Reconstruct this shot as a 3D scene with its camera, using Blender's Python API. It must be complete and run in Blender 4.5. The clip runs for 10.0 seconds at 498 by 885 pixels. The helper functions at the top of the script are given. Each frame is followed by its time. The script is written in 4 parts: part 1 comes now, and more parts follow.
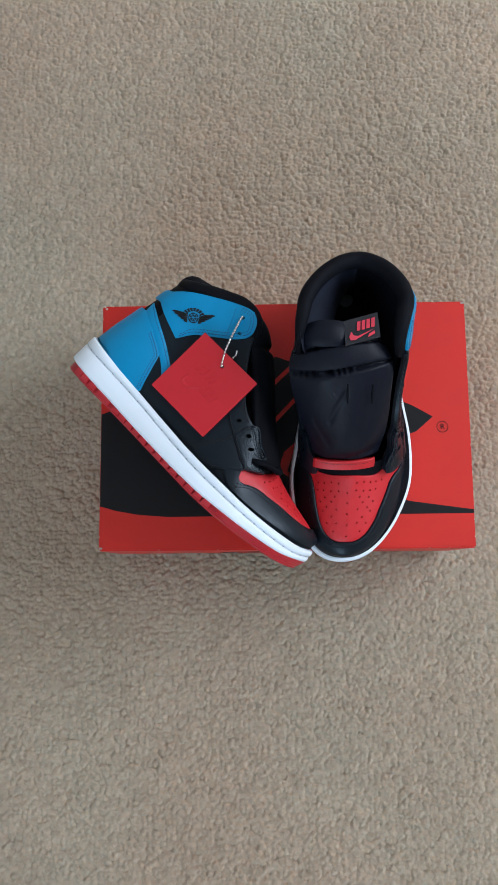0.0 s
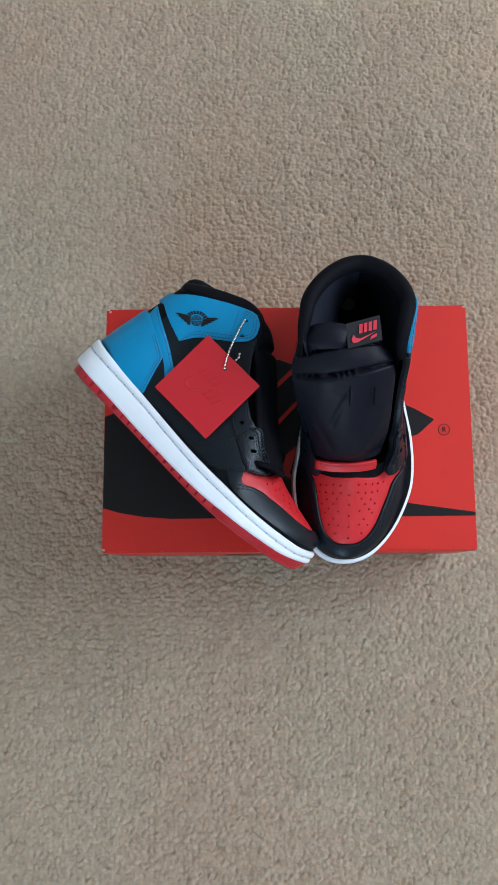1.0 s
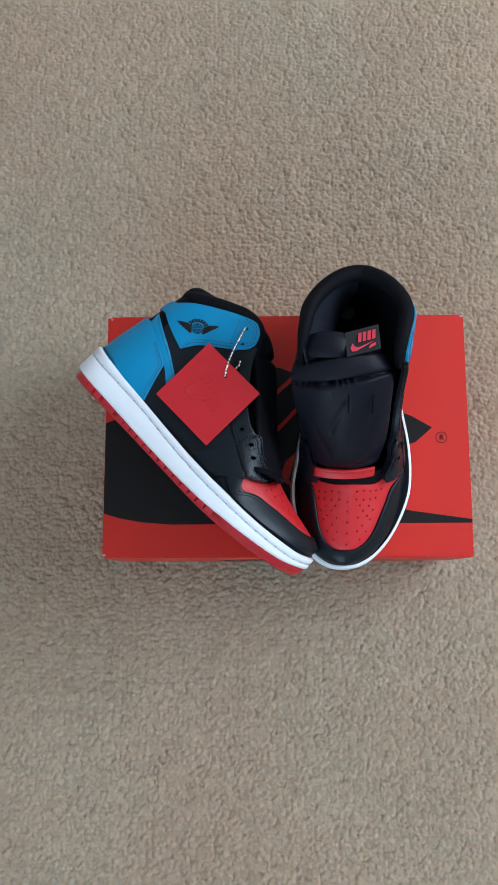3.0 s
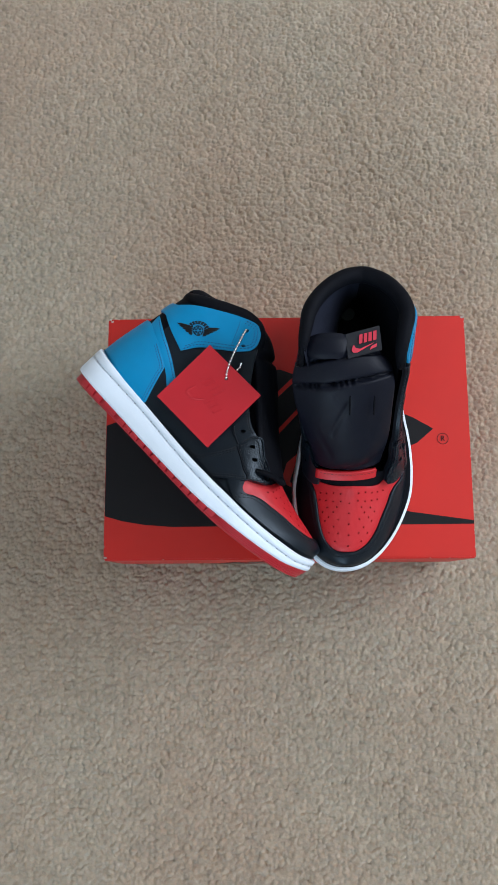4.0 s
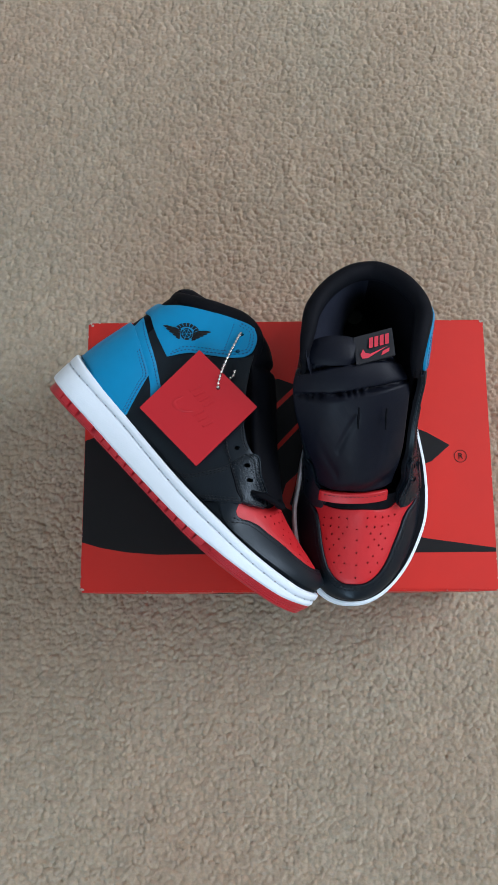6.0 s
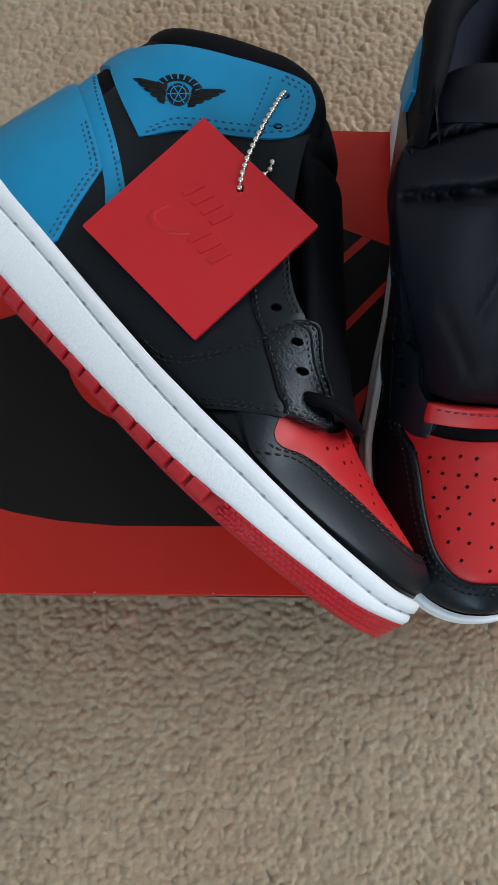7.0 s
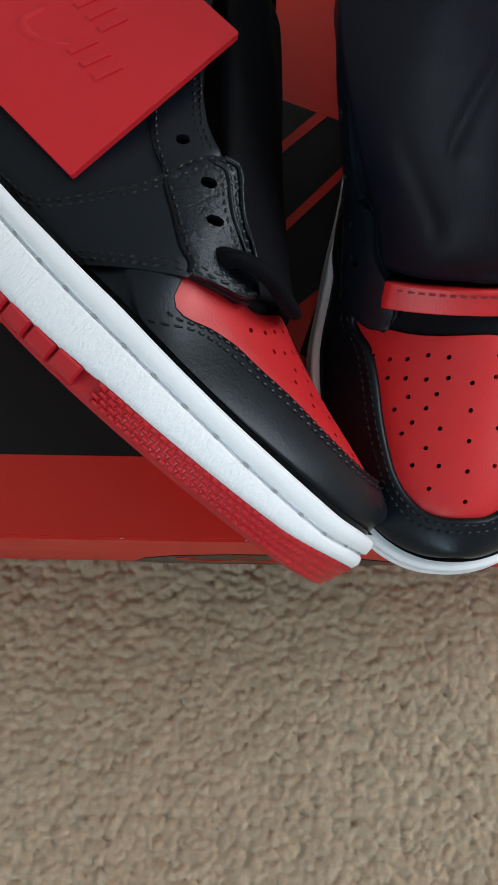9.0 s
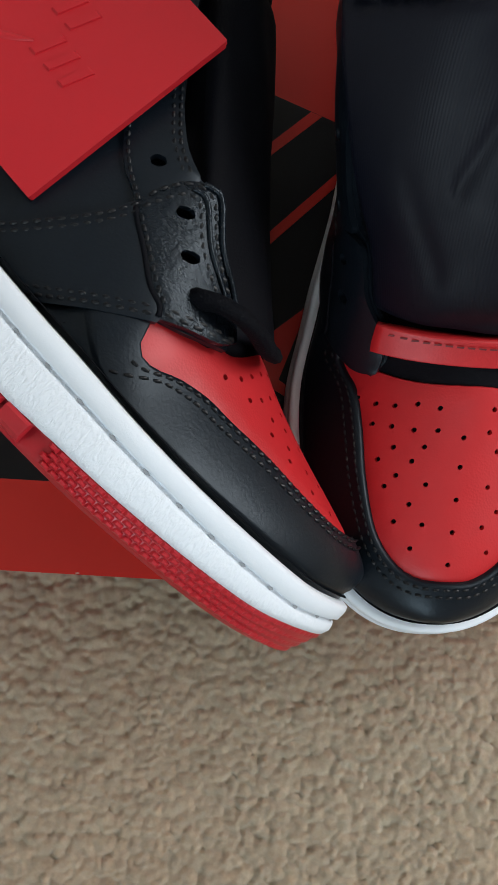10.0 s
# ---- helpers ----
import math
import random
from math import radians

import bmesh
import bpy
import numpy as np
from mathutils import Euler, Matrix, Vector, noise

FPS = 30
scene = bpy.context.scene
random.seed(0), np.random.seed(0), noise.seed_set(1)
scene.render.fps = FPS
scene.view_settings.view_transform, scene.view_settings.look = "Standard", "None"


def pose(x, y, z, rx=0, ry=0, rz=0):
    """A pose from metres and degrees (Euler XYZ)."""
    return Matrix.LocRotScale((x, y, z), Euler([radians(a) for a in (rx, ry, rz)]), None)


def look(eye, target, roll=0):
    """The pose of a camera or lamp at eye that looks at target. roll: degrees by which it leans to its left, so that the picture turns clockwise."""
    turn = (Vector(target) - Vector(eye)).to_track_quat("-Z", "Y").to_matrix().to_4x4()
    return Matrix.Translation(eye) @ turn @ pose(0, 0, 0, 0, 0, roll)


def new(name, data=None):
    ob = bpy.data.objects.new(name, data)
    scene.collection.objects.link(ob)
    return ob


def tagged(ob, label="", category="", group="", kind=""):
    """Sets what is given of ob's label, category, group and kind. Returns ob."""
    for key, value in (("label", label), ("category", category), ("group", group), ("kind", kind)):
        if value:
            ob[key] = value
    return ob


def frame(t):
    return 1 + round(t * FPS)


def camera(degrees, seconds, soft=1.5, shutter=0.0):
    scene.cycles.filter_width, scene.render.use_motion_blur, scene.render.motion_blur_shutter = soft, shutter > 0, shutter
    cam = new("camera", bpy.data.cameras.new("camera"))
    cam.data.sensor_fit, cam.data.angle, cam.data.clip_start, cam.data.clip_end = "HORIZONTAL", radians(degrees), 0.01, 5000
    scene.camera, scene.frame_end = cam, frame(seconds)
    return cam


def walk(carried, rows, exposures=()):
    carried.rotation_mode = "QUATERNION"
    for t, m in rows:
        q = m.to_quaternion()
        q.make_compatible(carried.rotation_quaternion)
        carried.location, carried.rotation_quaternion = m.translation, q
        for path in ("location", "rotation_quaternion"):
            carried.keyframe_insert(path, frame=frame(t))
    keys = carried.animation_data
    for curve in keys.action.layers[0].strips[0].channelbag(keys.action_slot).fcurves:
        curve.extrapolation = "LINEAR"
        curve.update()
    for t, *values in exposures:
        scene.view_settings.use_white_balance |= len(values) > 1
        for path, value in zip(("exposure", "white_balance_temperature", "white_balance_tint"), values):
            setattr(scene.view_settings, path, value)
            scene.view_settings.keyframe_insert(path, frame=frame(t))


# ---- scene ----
cam = camera(33.0, 10.0)
PATH = [
    (0, (-0.019, -0.13, 0.861), (-0.054, 0.173, -1.116), -7.2),
    (0.5, (-0.021, -0.132, 0.858), (-0.057, 0.181, -1.118), -7.1),
    (1, (-0.02, -0.134, 0.864), (-0.058, 0.184, -1.111), -7.3),
    (1.5, (-0.021, -0.136, 0.865), (-0.056, 0.192, -1.107), -6.5),
    (2, (-0.023, -0.137, 0.867), (-0.051, 0.2, -1.105), -5.2),
    (2.5, (-0.021, -0.136, 0.872), (-0.054, 0.197, -1.1), -5.8),
    (4, (-0.023, -0.135, 0.871), (-0.054, 0.203, -1.1), -5.7),
    (4.5, (-0.023, -0.135, 0.873), (-0.056, 0.204, -1.098), -6.0),
    (5, (-0.02, -0.136, 0.875), (-0.066, 0.21, -1.094), -8.1),
    (5.5, (-0.024, -0.137, 0.86), (-0.071, 0.239, -1.104), -7.3),
    (5.7, (-0.02, -0.131, 0.842), (-0.062, 0.245, -1.122), -6.8),
    (6.8, (-0.045, -0.108, 0.558), (-0.016, 0.262, -1.407), 4.7),
    (7, (-0.054, -0.115, 0.492), (-0.007, 0.26, -1.472), 7.7),
    (7.5, (-0.059, -0.122, 0.442), (0.085, 0.308, -1.506), 21.2),
    (8, (-0.046, -0.137, 0.44), (0.044, 0.334, -1.501), 13.6),
    (8.5, (-0.034, -0.149, 0.424), (0.035, 0.332, -1.516), 9.8),
    (9, (-0.025, -0.138, 0.414), (0.032, 0.275, -1.542), 8.9),
    (9.5, (-0.015, -0.12, 0.401), (0.029, 0.211, -1.571), 10.4),
    (10, (-0.024, -0.107, 0.398), (0.095, 0.194, -1.576), 25.2),
]
walk(cam, [(t, look(eye, target, roll)) for t, eye, target, roll in PATH],
     [(0, -0.24, 5800, 10), (5.7, -0.24, 5800, 10), (6.8, -0.40, 6200, 10), (7.5, -0.43, 6600, 10), (10, -0.43, 6600, 10)])
from mathutils.geometry import delaunay_2d_cdt

# ---- world, window light, exposure ----
world = bpy.data.worlds.new("daylight")
scene.world = world
world.use_nodes = True
wn = world.node_tree
sky = wn.nodes.new("ShaderNodeTexSky")
sky.sky_type = "NISHITA"
sky.sun_disc = False
sky.sun_elevation = radians(38)
sky.sun_rotation = radians(200)
wn.links.new(sky.outputs[0], wn.nodes["Background"].inputs[0])
wn.nodes["Background"].inputs[1].default_value = 0.1


def area(name, m, sx, sy, power, color):
    lamp = bpy.data.lights.new(name, "AREA")
    lamp.shape, lamp.size, lamp.size_y, lamp.energy, lamp.color = "RECTANGLE", sx, sy, power, color
    ob = new(name, lamp)
    ob.matrix_basis = m
    return ob


# window in the east wall; the south lamp is added fill, no window known
area("window_daylight", look((1.9, 0.62, 1.55), (-0.3, 0.25, 0.0)), 1.5, 1.2, 67, (0.955, 0.97, 0.99))
area("south_fill_light", look((-0.5, -1.98, 1.5), (-0.1, -0.2, 0.1)), 1.1, 1.1, 27, (0.69, 0.885, 1.0))


# ---- materials ----
def material(name, color, rough=0.5, metal=0.0, vary=0.12, scale=120.0, bump=0.1, bump_scale=900.0, depth=0.0004,
             kind="noise", spec=0.5, coat=0.0, color2=None, sheen=0.0, stretch=(1, 1, 1)):
    m = bpy.data.materials.new(name)
    m.use_nodes = True
    nt = m.node_tree
    n, l = nt.nodes, nt.links
    b = n["Principled BSDF"]
    b.inputs["Roughness"].default_value = rough
    b.inputs["Metallic"].default_value = metal
    b.inputs["Specular IOR Level"].default_value = spec
    b.inputs["Coat Weight"].default_value = coat
    b.inputs["Sheen Weight"].default_value = sheen
    co = n.new("ShaderNodeTexCoord")
    big = n.new("ShaderNodeTexNoise")
    big.inputs["Scale"].default_value = scale
    big.inputs["Detail"].default_value = 5
    l.new(co.outputs["Object"], big.inputs["Vector"])
    ramp = n.new("ShaderNodeMix")
    ramp.data_type = "RGBA"
    c2 = color2 or tuple(c * (1 - 2 * vary) for c in color)
    ramp.inputs[6].default_value = (*color, 1)
    ramp.inputs[7].default_value = (*c2, 1)
    l.new(big.outputs["Fac"], ramp.inputs[0])
    l.new(ramp.outputs[2], b.inputs["Base Color"])
    mp = n.new("ShaderNodeMapping")
    mp.inputs["Scale"].default_value = stretch
    l.new(co.outputs["Object"], mp.inputs["Vector"])
    if kind == "voronoi":
        t = n.new("ShaderNodeTexVoronoi")
        t.inputs["Scale"].default_value = bump_scale
        out = t.outputs["Distance"]
    elif kind == "crease":
        # pebbled grain: rounded cells with fine folds between them
        t = n.new("ShaderNodeTexVoronoi")
        t.feature = "SMOOTH_F1"
        t.inputs["Scale"].default_value = bump_scale
        t.inputs["Smoothness"].default_value = 0.6
        t.inputs["Detail"].default_value = 1.5
        warp = n.new("ShaderNodeTexNoise")
        warp.inputs["Scale"].default_value = bump_scale * 0.35
        add = n.new("ShaderNodeVectorMath")
        add.operation = "MULTIPLY_ADD"
        add.inputs[1].default_value = (0.0022, 0.0022, 0.0022)
        l.new(mp.outputs["Vector"], warp.inputs["Vector"])
        l.new(warp.outputs["Color"], add.inputs[0])
        l.new(mp.outputs["Vector"], add.inputs[2])
        out = t.outputs["Distance"]
    elif kind == "wave":
        t = n.new("ShaderNodeTexWave")
        t.inputs["Scale"].default_value = bump_scale
        t.inputs["Distortion"].default_value = 0.6
        t.bands_direction = "DIAGONAL"
        out = t.outputs["Fac"]
    else:
        t = n.new("ShaderNodeTexNoise")
        t.inputs["Scale"].default_value = bump_scale
        t.inputs["Detail"].default_value = 6
        out = t.outputs["Fac"]
    l.new(add.outputs["Vector"] if kind == "crease" else mp.outputs["Vector"], t.inputs["Vector"])
    bp = n.new("ShaderNodeBump")
    bp.inputs["Strength"].default_value = bump
    bp.inputs["Distance"].default_value = depth
    l.new(out, bp.inputs["Height"])
    l.new(bp.outputs["Normal"], b.inputs["Normal"])
    rr = n.new("ShaderNodeMapRange")
    rr.inputs["To Min"].default_value = max(0.02, rough - 0.08)
    rr.inputs["To Max"].default_value = min(1.0, rough + 0.1)
    l.new(big.outputs["Fac"], rr.inputs["Value"])
    l.new(rr.outputs["Result"], b.inputs["Roughness"])
    return m


BLACK = material("black_leather", (0.0050, 0.0080, 0.0125), 0.36, bump=0.12, kind="crease", bump_scale=900, depth=0.0003, spec=0.26)
CREASED = material("creased_black_leather", (0.0050, 0.0078, 0.0120), 0.25, bump=0.5, kind="noise", bump_scale=1000, depth=0.0006, spec=0.28)
LINING = material("black_textile_lining", (0.0035, 0.004, 0.0065), 0.7, bump=0.3, kind="noise", bump_scale=1500, spec=0.1)
# lighter tone of the lining, for the wall that faces the light
LIT_SATIN = material("lit_navy_satin", (0.018, 0.021, 0.034), 0.48, bump=0.2, kind="noise", bump_scale=1500, spec=0.25)
NYLON = material("black_nylon", (0.0042, 0.0054, 0.0112), 0.48, bump=0.12, kind="wave", bump_scale=620, depth=0.0002, spec=0.16)
LABELB = material("black_woven_label", (0.018, 0.019, 0.023), 0.6, bump=0.3, bump_scale=1200, spec=0.25)
LACE = material("black_lace", (0.0035, 0.004, 0.006), 0.8, bump=0.5, kind="voronoi", bump_scale=1500, spec=0.08)
for leather in (BLACK, CREASED):
    leather.node_tree.nodes["Principled BSDF"].inputs["Specular Tint"].default_value = (0.80, 0.92, 1.0, 1)
THREADB = material("black_thread", (0.0040, 0.0052, 0.0075), 0.36, spec=0.28)
PALE = material("pale_grey_thread", (0.42, 0.45, 0.48), 0.6)
THREADL = material("blue_thread", (0.006, 0.085, 0.20), 0.6)
THREADR = material("red_thread", (0.16, 0.012, 0.015), 0.6)
RED = material("red_leather", (0.54, 0.018, 0.023), 0.42, bump=0.10, kind="voronoi", bump_scale=1500, depth=0.0003, vary=0.06, spec=0.4)
BLUE = material("blue_leather", (0.004, 0.235, 0.475), 0.44, bump=0.10, kind="voronoi", bump_scale=1500, depth=0.0003, vary=0.06, spec=0.4)
WHITE = material("white_rubber", (0.76, 0.82, 0.885), 0.5, bump=0.15, bump_scale=1500, vary=0.02)
WHITEG = material("grained_white_rubber", (0.755, 0.82, 0.885), 0.5, bump=0.4, kind="crease", bump_scale=1250, depth=0.0005, vary=0.02, stretch=(1.0, 1.0, 0.42))
REDRUB = material("red_rubber", (0.44, 0.012, 0.021), 0.38, bump=0.15, bump_scale=1200, vary=0.08)
LIDRED = material("red_coated_cardboard", (0.58, 0.023, 0.015), 0.42, spec=0.3, bump=0.06, bump_scale=300, vary=0.05, scale=25)
PRINT = material("black_print", (0.009, 0.009, 0.010), 0.45, spec=0.2, bump=0.06, bump_scale=300, scale=30)
GLOSSPRINT = material("glossy_black_print", (0.016, 0.015, 0.012), 0.3, spec=0.5, bump=0.06, bump_scale=300, scale=30)
CARD = material("worn_cardboard", (0.62, 0.50, 0.42), 0.8)
TAG = material("red_card_tag", (0.49, 0.015, 0.023), 0.42, spec=0.35, bump=0.08, bump_scale=900, vary=0.04, scale=40)
METAL = material("nickel_chain", (0.72, 0.70, 0.66), 0.22, metal=1.0, vary=0.05)
LABELRED = material("red_label_print", (0.62, 0.03, 0.06), 0.5)
GREY = material("grey_print", (0.05, 0.055, 0.06), 0.5)
PAINT = material("wall_paint", (0.74, 0.72, 0.69), 0.8, scale=3, bump_scale=200, vary=0.02)
CEIL = material("ceiling_paint", (0.82, 0.81, 0.79), 0.85, scale=3, bump_scale=200, vary=0.02)
CARPET = material("beige_carpet", (0.434, 0.356, 0.268), 0.95, spec=0.08, scale=700, bump=0.45, bump_scale=1800, depth=0.0010, color2=(0.328, 0.261, 0.199), sheen=0.1)


def carpet_tones(m):
    """Each tuft its own tone, and broad soft patches where the pile lies differently."""
    n, l = m.node_tree.nodes, m.node_tree.links
    b = n["Principled BSDF"]
    fine = b.inputs["Base Color"].links[0].from_socket
    co = next(k for k in n if k.bl_idname == "ShaderNodeTexCoord")
    cells = n.new("ShaderNodeTexVoronoi")
    cells.feature = "SMOOTH_F1"
    cells.inputs["Smoothness"].default_value = 0.8
    cells.inputs["Scale"].default_value = 250
    wide = n.new("ShaderNodeTexNoise")
    wide.inputs["Scale"].default_value = 5.5
    wide.inputs["Detail"].default_value = 3
    last = fine
    for tex, out, lo, hi in ((cells, "Color", 0.80, 1.16), (wide, "Fac", 0.88, 1.12)):
        l.new(co.outputs["Object"], tex.inputs["Vector"])
        rg = n.new("ShaderNodeMapRange")
        rg.inputs["To Min"].default_value, rg.inputs["To Max"].default_value = lo, hi
        l.new(tex.outputs[out], rg.inputs["Value"])
        mul = n.new("ShaderNodeVectorMath")
        mul.operation = "SCALE"
        l.new(last, mul.inputs[0])
        l.new(rg.outputs["Result"], mul.inputs["Scale"])
        last = mul.outputs["Vector"]
    # grey-green and rosy tufts beside the beige ones
    hue = n.new("ShaderNodeTexNoise")
    hue.inputs["Scale"].default_value = 150
    hue.inputs["Detail"].default_value = 2
    l.new(co.outputs["Object"], hue.inputs["Vector"])
    hr = n.new("ShaderNodeMapRange")
    hr.inputs["From Min"].default_value, hr.inputs["From Max"].default_value = 0.3, 0.7
    l.new(hue.outputs["Fac"], hr.inputs["Value"])
    tint = n.new("ShaderNodeMix")
    tint.data_type = "RGBA"
    tint.inputs[6].default_value, tint.inputs[7].default_value = (1.03, 0.995, 0.965, 1), (0.975, 1.008, 1.0, 1)
    l.new(hr.outputs["Result"], tint.inputs[0])
    # broad drifts of tone where the pile lies another way
    drift = n.new("ShaderNodeTexNoise")
    drift.inputs["Scale"].default_value = 3.2
    l.new(co.outputs["Object"], drift.inputs["Vector"])
    dr = n.new("ShaderNodeMapRange")
    dr.inputs["From Min"].default_value, dr.inputs["From Max"].default_value = 0.35, 0.65
    l.new(drift.outputs["Fac"], dr.inputs["Value"])
    drift_tint = n.new("ShaderNodeMix")
    drift_tint.data_type = "RGBA"
    drift_tint.inputs[6].default_value, drift_tint.inputs[7].default_value = (1.03, 0.985, 0.96, 1), (0.965, 1.01, 1.01, 1)
    l.new(dr.outputs["Result"], drift_tint.inputs[0])
    for socket in (tint.outputs[2], drift_tint.outputs[2]):
        both = n.new("ShaderNodeVectorMath")
        both.operation = "MULTIPLY"
        l.new(last, both.inputs[0])
        l.new(socket, both.inputs[1])
        last = both.outputs["Vector"]
    l.new(last, b.inputs["Base Color"])


carpet_tones(CARPET)
pile = CARPET.node_tree.nodes["Principled BSDF"]
pile.inputs["Subsurface Weight"].default_value = 0.8
pile.inputs["Subsurface Scale"].default_value = 0.0026
pile.inputs["Subsurface Radius"].default_value = (1.0, 0.85, 0.7)


# ---- mesh helpers ----
def mesh(name, verts, faces, mat, parent=None, label="", smooth=True):
    me = bpy.data.meshes.new(name)
    me.from_pydata([tuple(v) for v in verts], [], [tuple(f) for f in faces])
    if smooth:
        me.polygons.foreach_set("use_smooth", [True] * len(me.polygons))
    me.materials.append(mat)
    me.update()
    ob = new(name, me)
    if parent:
        ob.parent = parent
    if label:
        tagged(ob, label)
    return ob


def part(name, bm, mat, parent=None, label="", smooth=False):
    me = bpy.data.meshes.new(name)
    bm.normal_update()
    bm.to_mesh(me)
    bm.free()
    if smooth:
        me.polygons.foreach_set("use_smooth", [True] * len(me.polygons))
    me.materials.append(mat)
    ob = new(name, me)
    if parent:
        ob.parent = parent
    if label:
        tagged(ob, label)
    return ob


def block(x0, x1, y0, y1, z0, z1, bevel=0.0):
    bm = bmesh.new()
    bmesh.ops.create_cube(bm, size=1, matrix=Matrix.Translation(((x0 + x1) / 2, (y0 + y1) / 2, (z0 + z1) / 2))
                          @ Matrix.Diagonal((x1 - x0, y1 - y0, z1 - z0, 1)))
    if bevel:
        bmesh.ops.bevel(bm, geom=bm.edges[:], offset=bevel, segments=2, affect="EDGES")
    return bm


def curve(*pts):
    """A smooth function through points (x, y)."""
    xs, ys = np.array([p[0] for p in pts], float), np.array([p[1] for p in pts], float)
    d = np.diff(ys) / np.diff(xs)
    m = np.concatenate([[d[0]], np.where(d[:-1] * d[1:] > 0, 2 * d[:-1] * d[1:] / (d[:-1] + d[1:] + 1e-12), 0), [d[-1]]])

    def f(x):
        x = np.clip(np.asarray(x, float), xs[0], xs[-1])
        i = np.clip(np.searchsorted(xs, x) - 1, 0, len(xs) - 2)
        h = xs[i + 1] - xs[i]
        t = (x - xs[i]) / h
        return ((1 + 2 * t) * (1 - t) ** 2 * ys[i] + t * (1 - t) ** 2 * h * m[i] + t * t * (3 - 2 * t) * ys[i + 1]
                + t * t * (t - 1) * h * m[i + 1])
    return f


def spline(pts, n=8):
    """Points of a smooth open line through pts."""
    p = np.array(pts, float)
    q = np.vstack([2 * p[0] - p[1], p, 2 * p[-1] - p[-2]])
    out = []
    for i in range(1, len(q) - 2):
        for k in range(n):
            t = k / n
            out.append(0.5 * (2 * q[i] + (q[i + 1] - q[i - 1]) * t + (2 * q[i - 1] - 5 * q[i] + 4 * q[i + 1] - q[i + 2]) * t * t
                              + (3 * q[i] - q[i - 1] - 3 * q[i + 1] + q[i + 2]) * t ** 3))
    out.append(p[-1])
    return np.array(out)


def resample(pts, step, closed=False):
    p = np.array(pts, float)
    if closed:
        p = np.vstack([p, p[:1]])
    seg = np.linalg.norm(np.diff(p, axis=0), axis=1)
    s = np.concatenate([[0], np.cumsum(seg)])
    n = max(3, int(round(s[-1] / step)))
    at = np.linspace(0, s[-1], n + 1)
    out = np.stack([np.interp(at, s, p[:, k]) for k in range(p.shape[1])], 1)
    return out[:-1] if closed else out


def inside(poly, q):
    x, y = q[:, 0], q[:, 1]
    hit = np.zeros(len(q), bool)
    for (x0, y0), (x1, y1) in zip(poly, np.roll(poly, -1, 0)):
        if y0 != y1:
            hit ^= ((y0 > y) != (y1 > y)) & (x < (x1 - x0) * (y - y0) / (y1 - y0) + x0)
    return hit


# ---- the room: unseen walls and ceiling, assumed, to bounce the daylight ----
def room_wall(name, x0, x1, y0, y1):
    return tagged(part(name, block(x0, x1, y0, y1, 0, 2.4), PAINT), "unseen plain off-white painted wall, assumed, bouncing light", "wall", kind="structure")


room_wall("wall_north", -2.0, 2.0, 2.0, 2.1)
room_wall("wall_west", -2.1, -2.0, -2.1, 2.1)
room_wall("wall_south_left", -2.0, -1.1, -2.1, -2.0)
room_wall("wall_south_right", 0.1, 2.0, -2.1, -2.0)
room_wall("wall_east_north", 2.0, 2.1, 1.15, 2.1)
room_wall("wall_east_south", 2.0, 2.1, -2.1, -0.45)
for nm, (x0, x1, y0, y1, z0, z1) in (("wall_east_below", (2.0, 2.1, -0.45, 1.15, 0, 0.8)), ("wall_east_above", (2.0, 2.1, -0.45, 1.15, 2.1, 2.4)),
                                     ("wall_south_below", (-1.1, 0.1, -2.1, -2.0, 0, 0.9)), ("wall_south_above", (-1.1, 0.1, -2.1, -2.0, 2.1, 2.4))):
    tagged(part(nm, block(x0, x1, y0, y1, z0, z1), PAINT), "unseen plain off-white painted wall, assumed, bouncing light", "wall", kind="structure")
tagged(part("ceiling", block(-2.1, 2.1, -2.1, 2.1, 2.4, 2.5), CEIL), "unseen plain white painted ceiling, assumed, bouncing light", "ceiling", kind="structure")


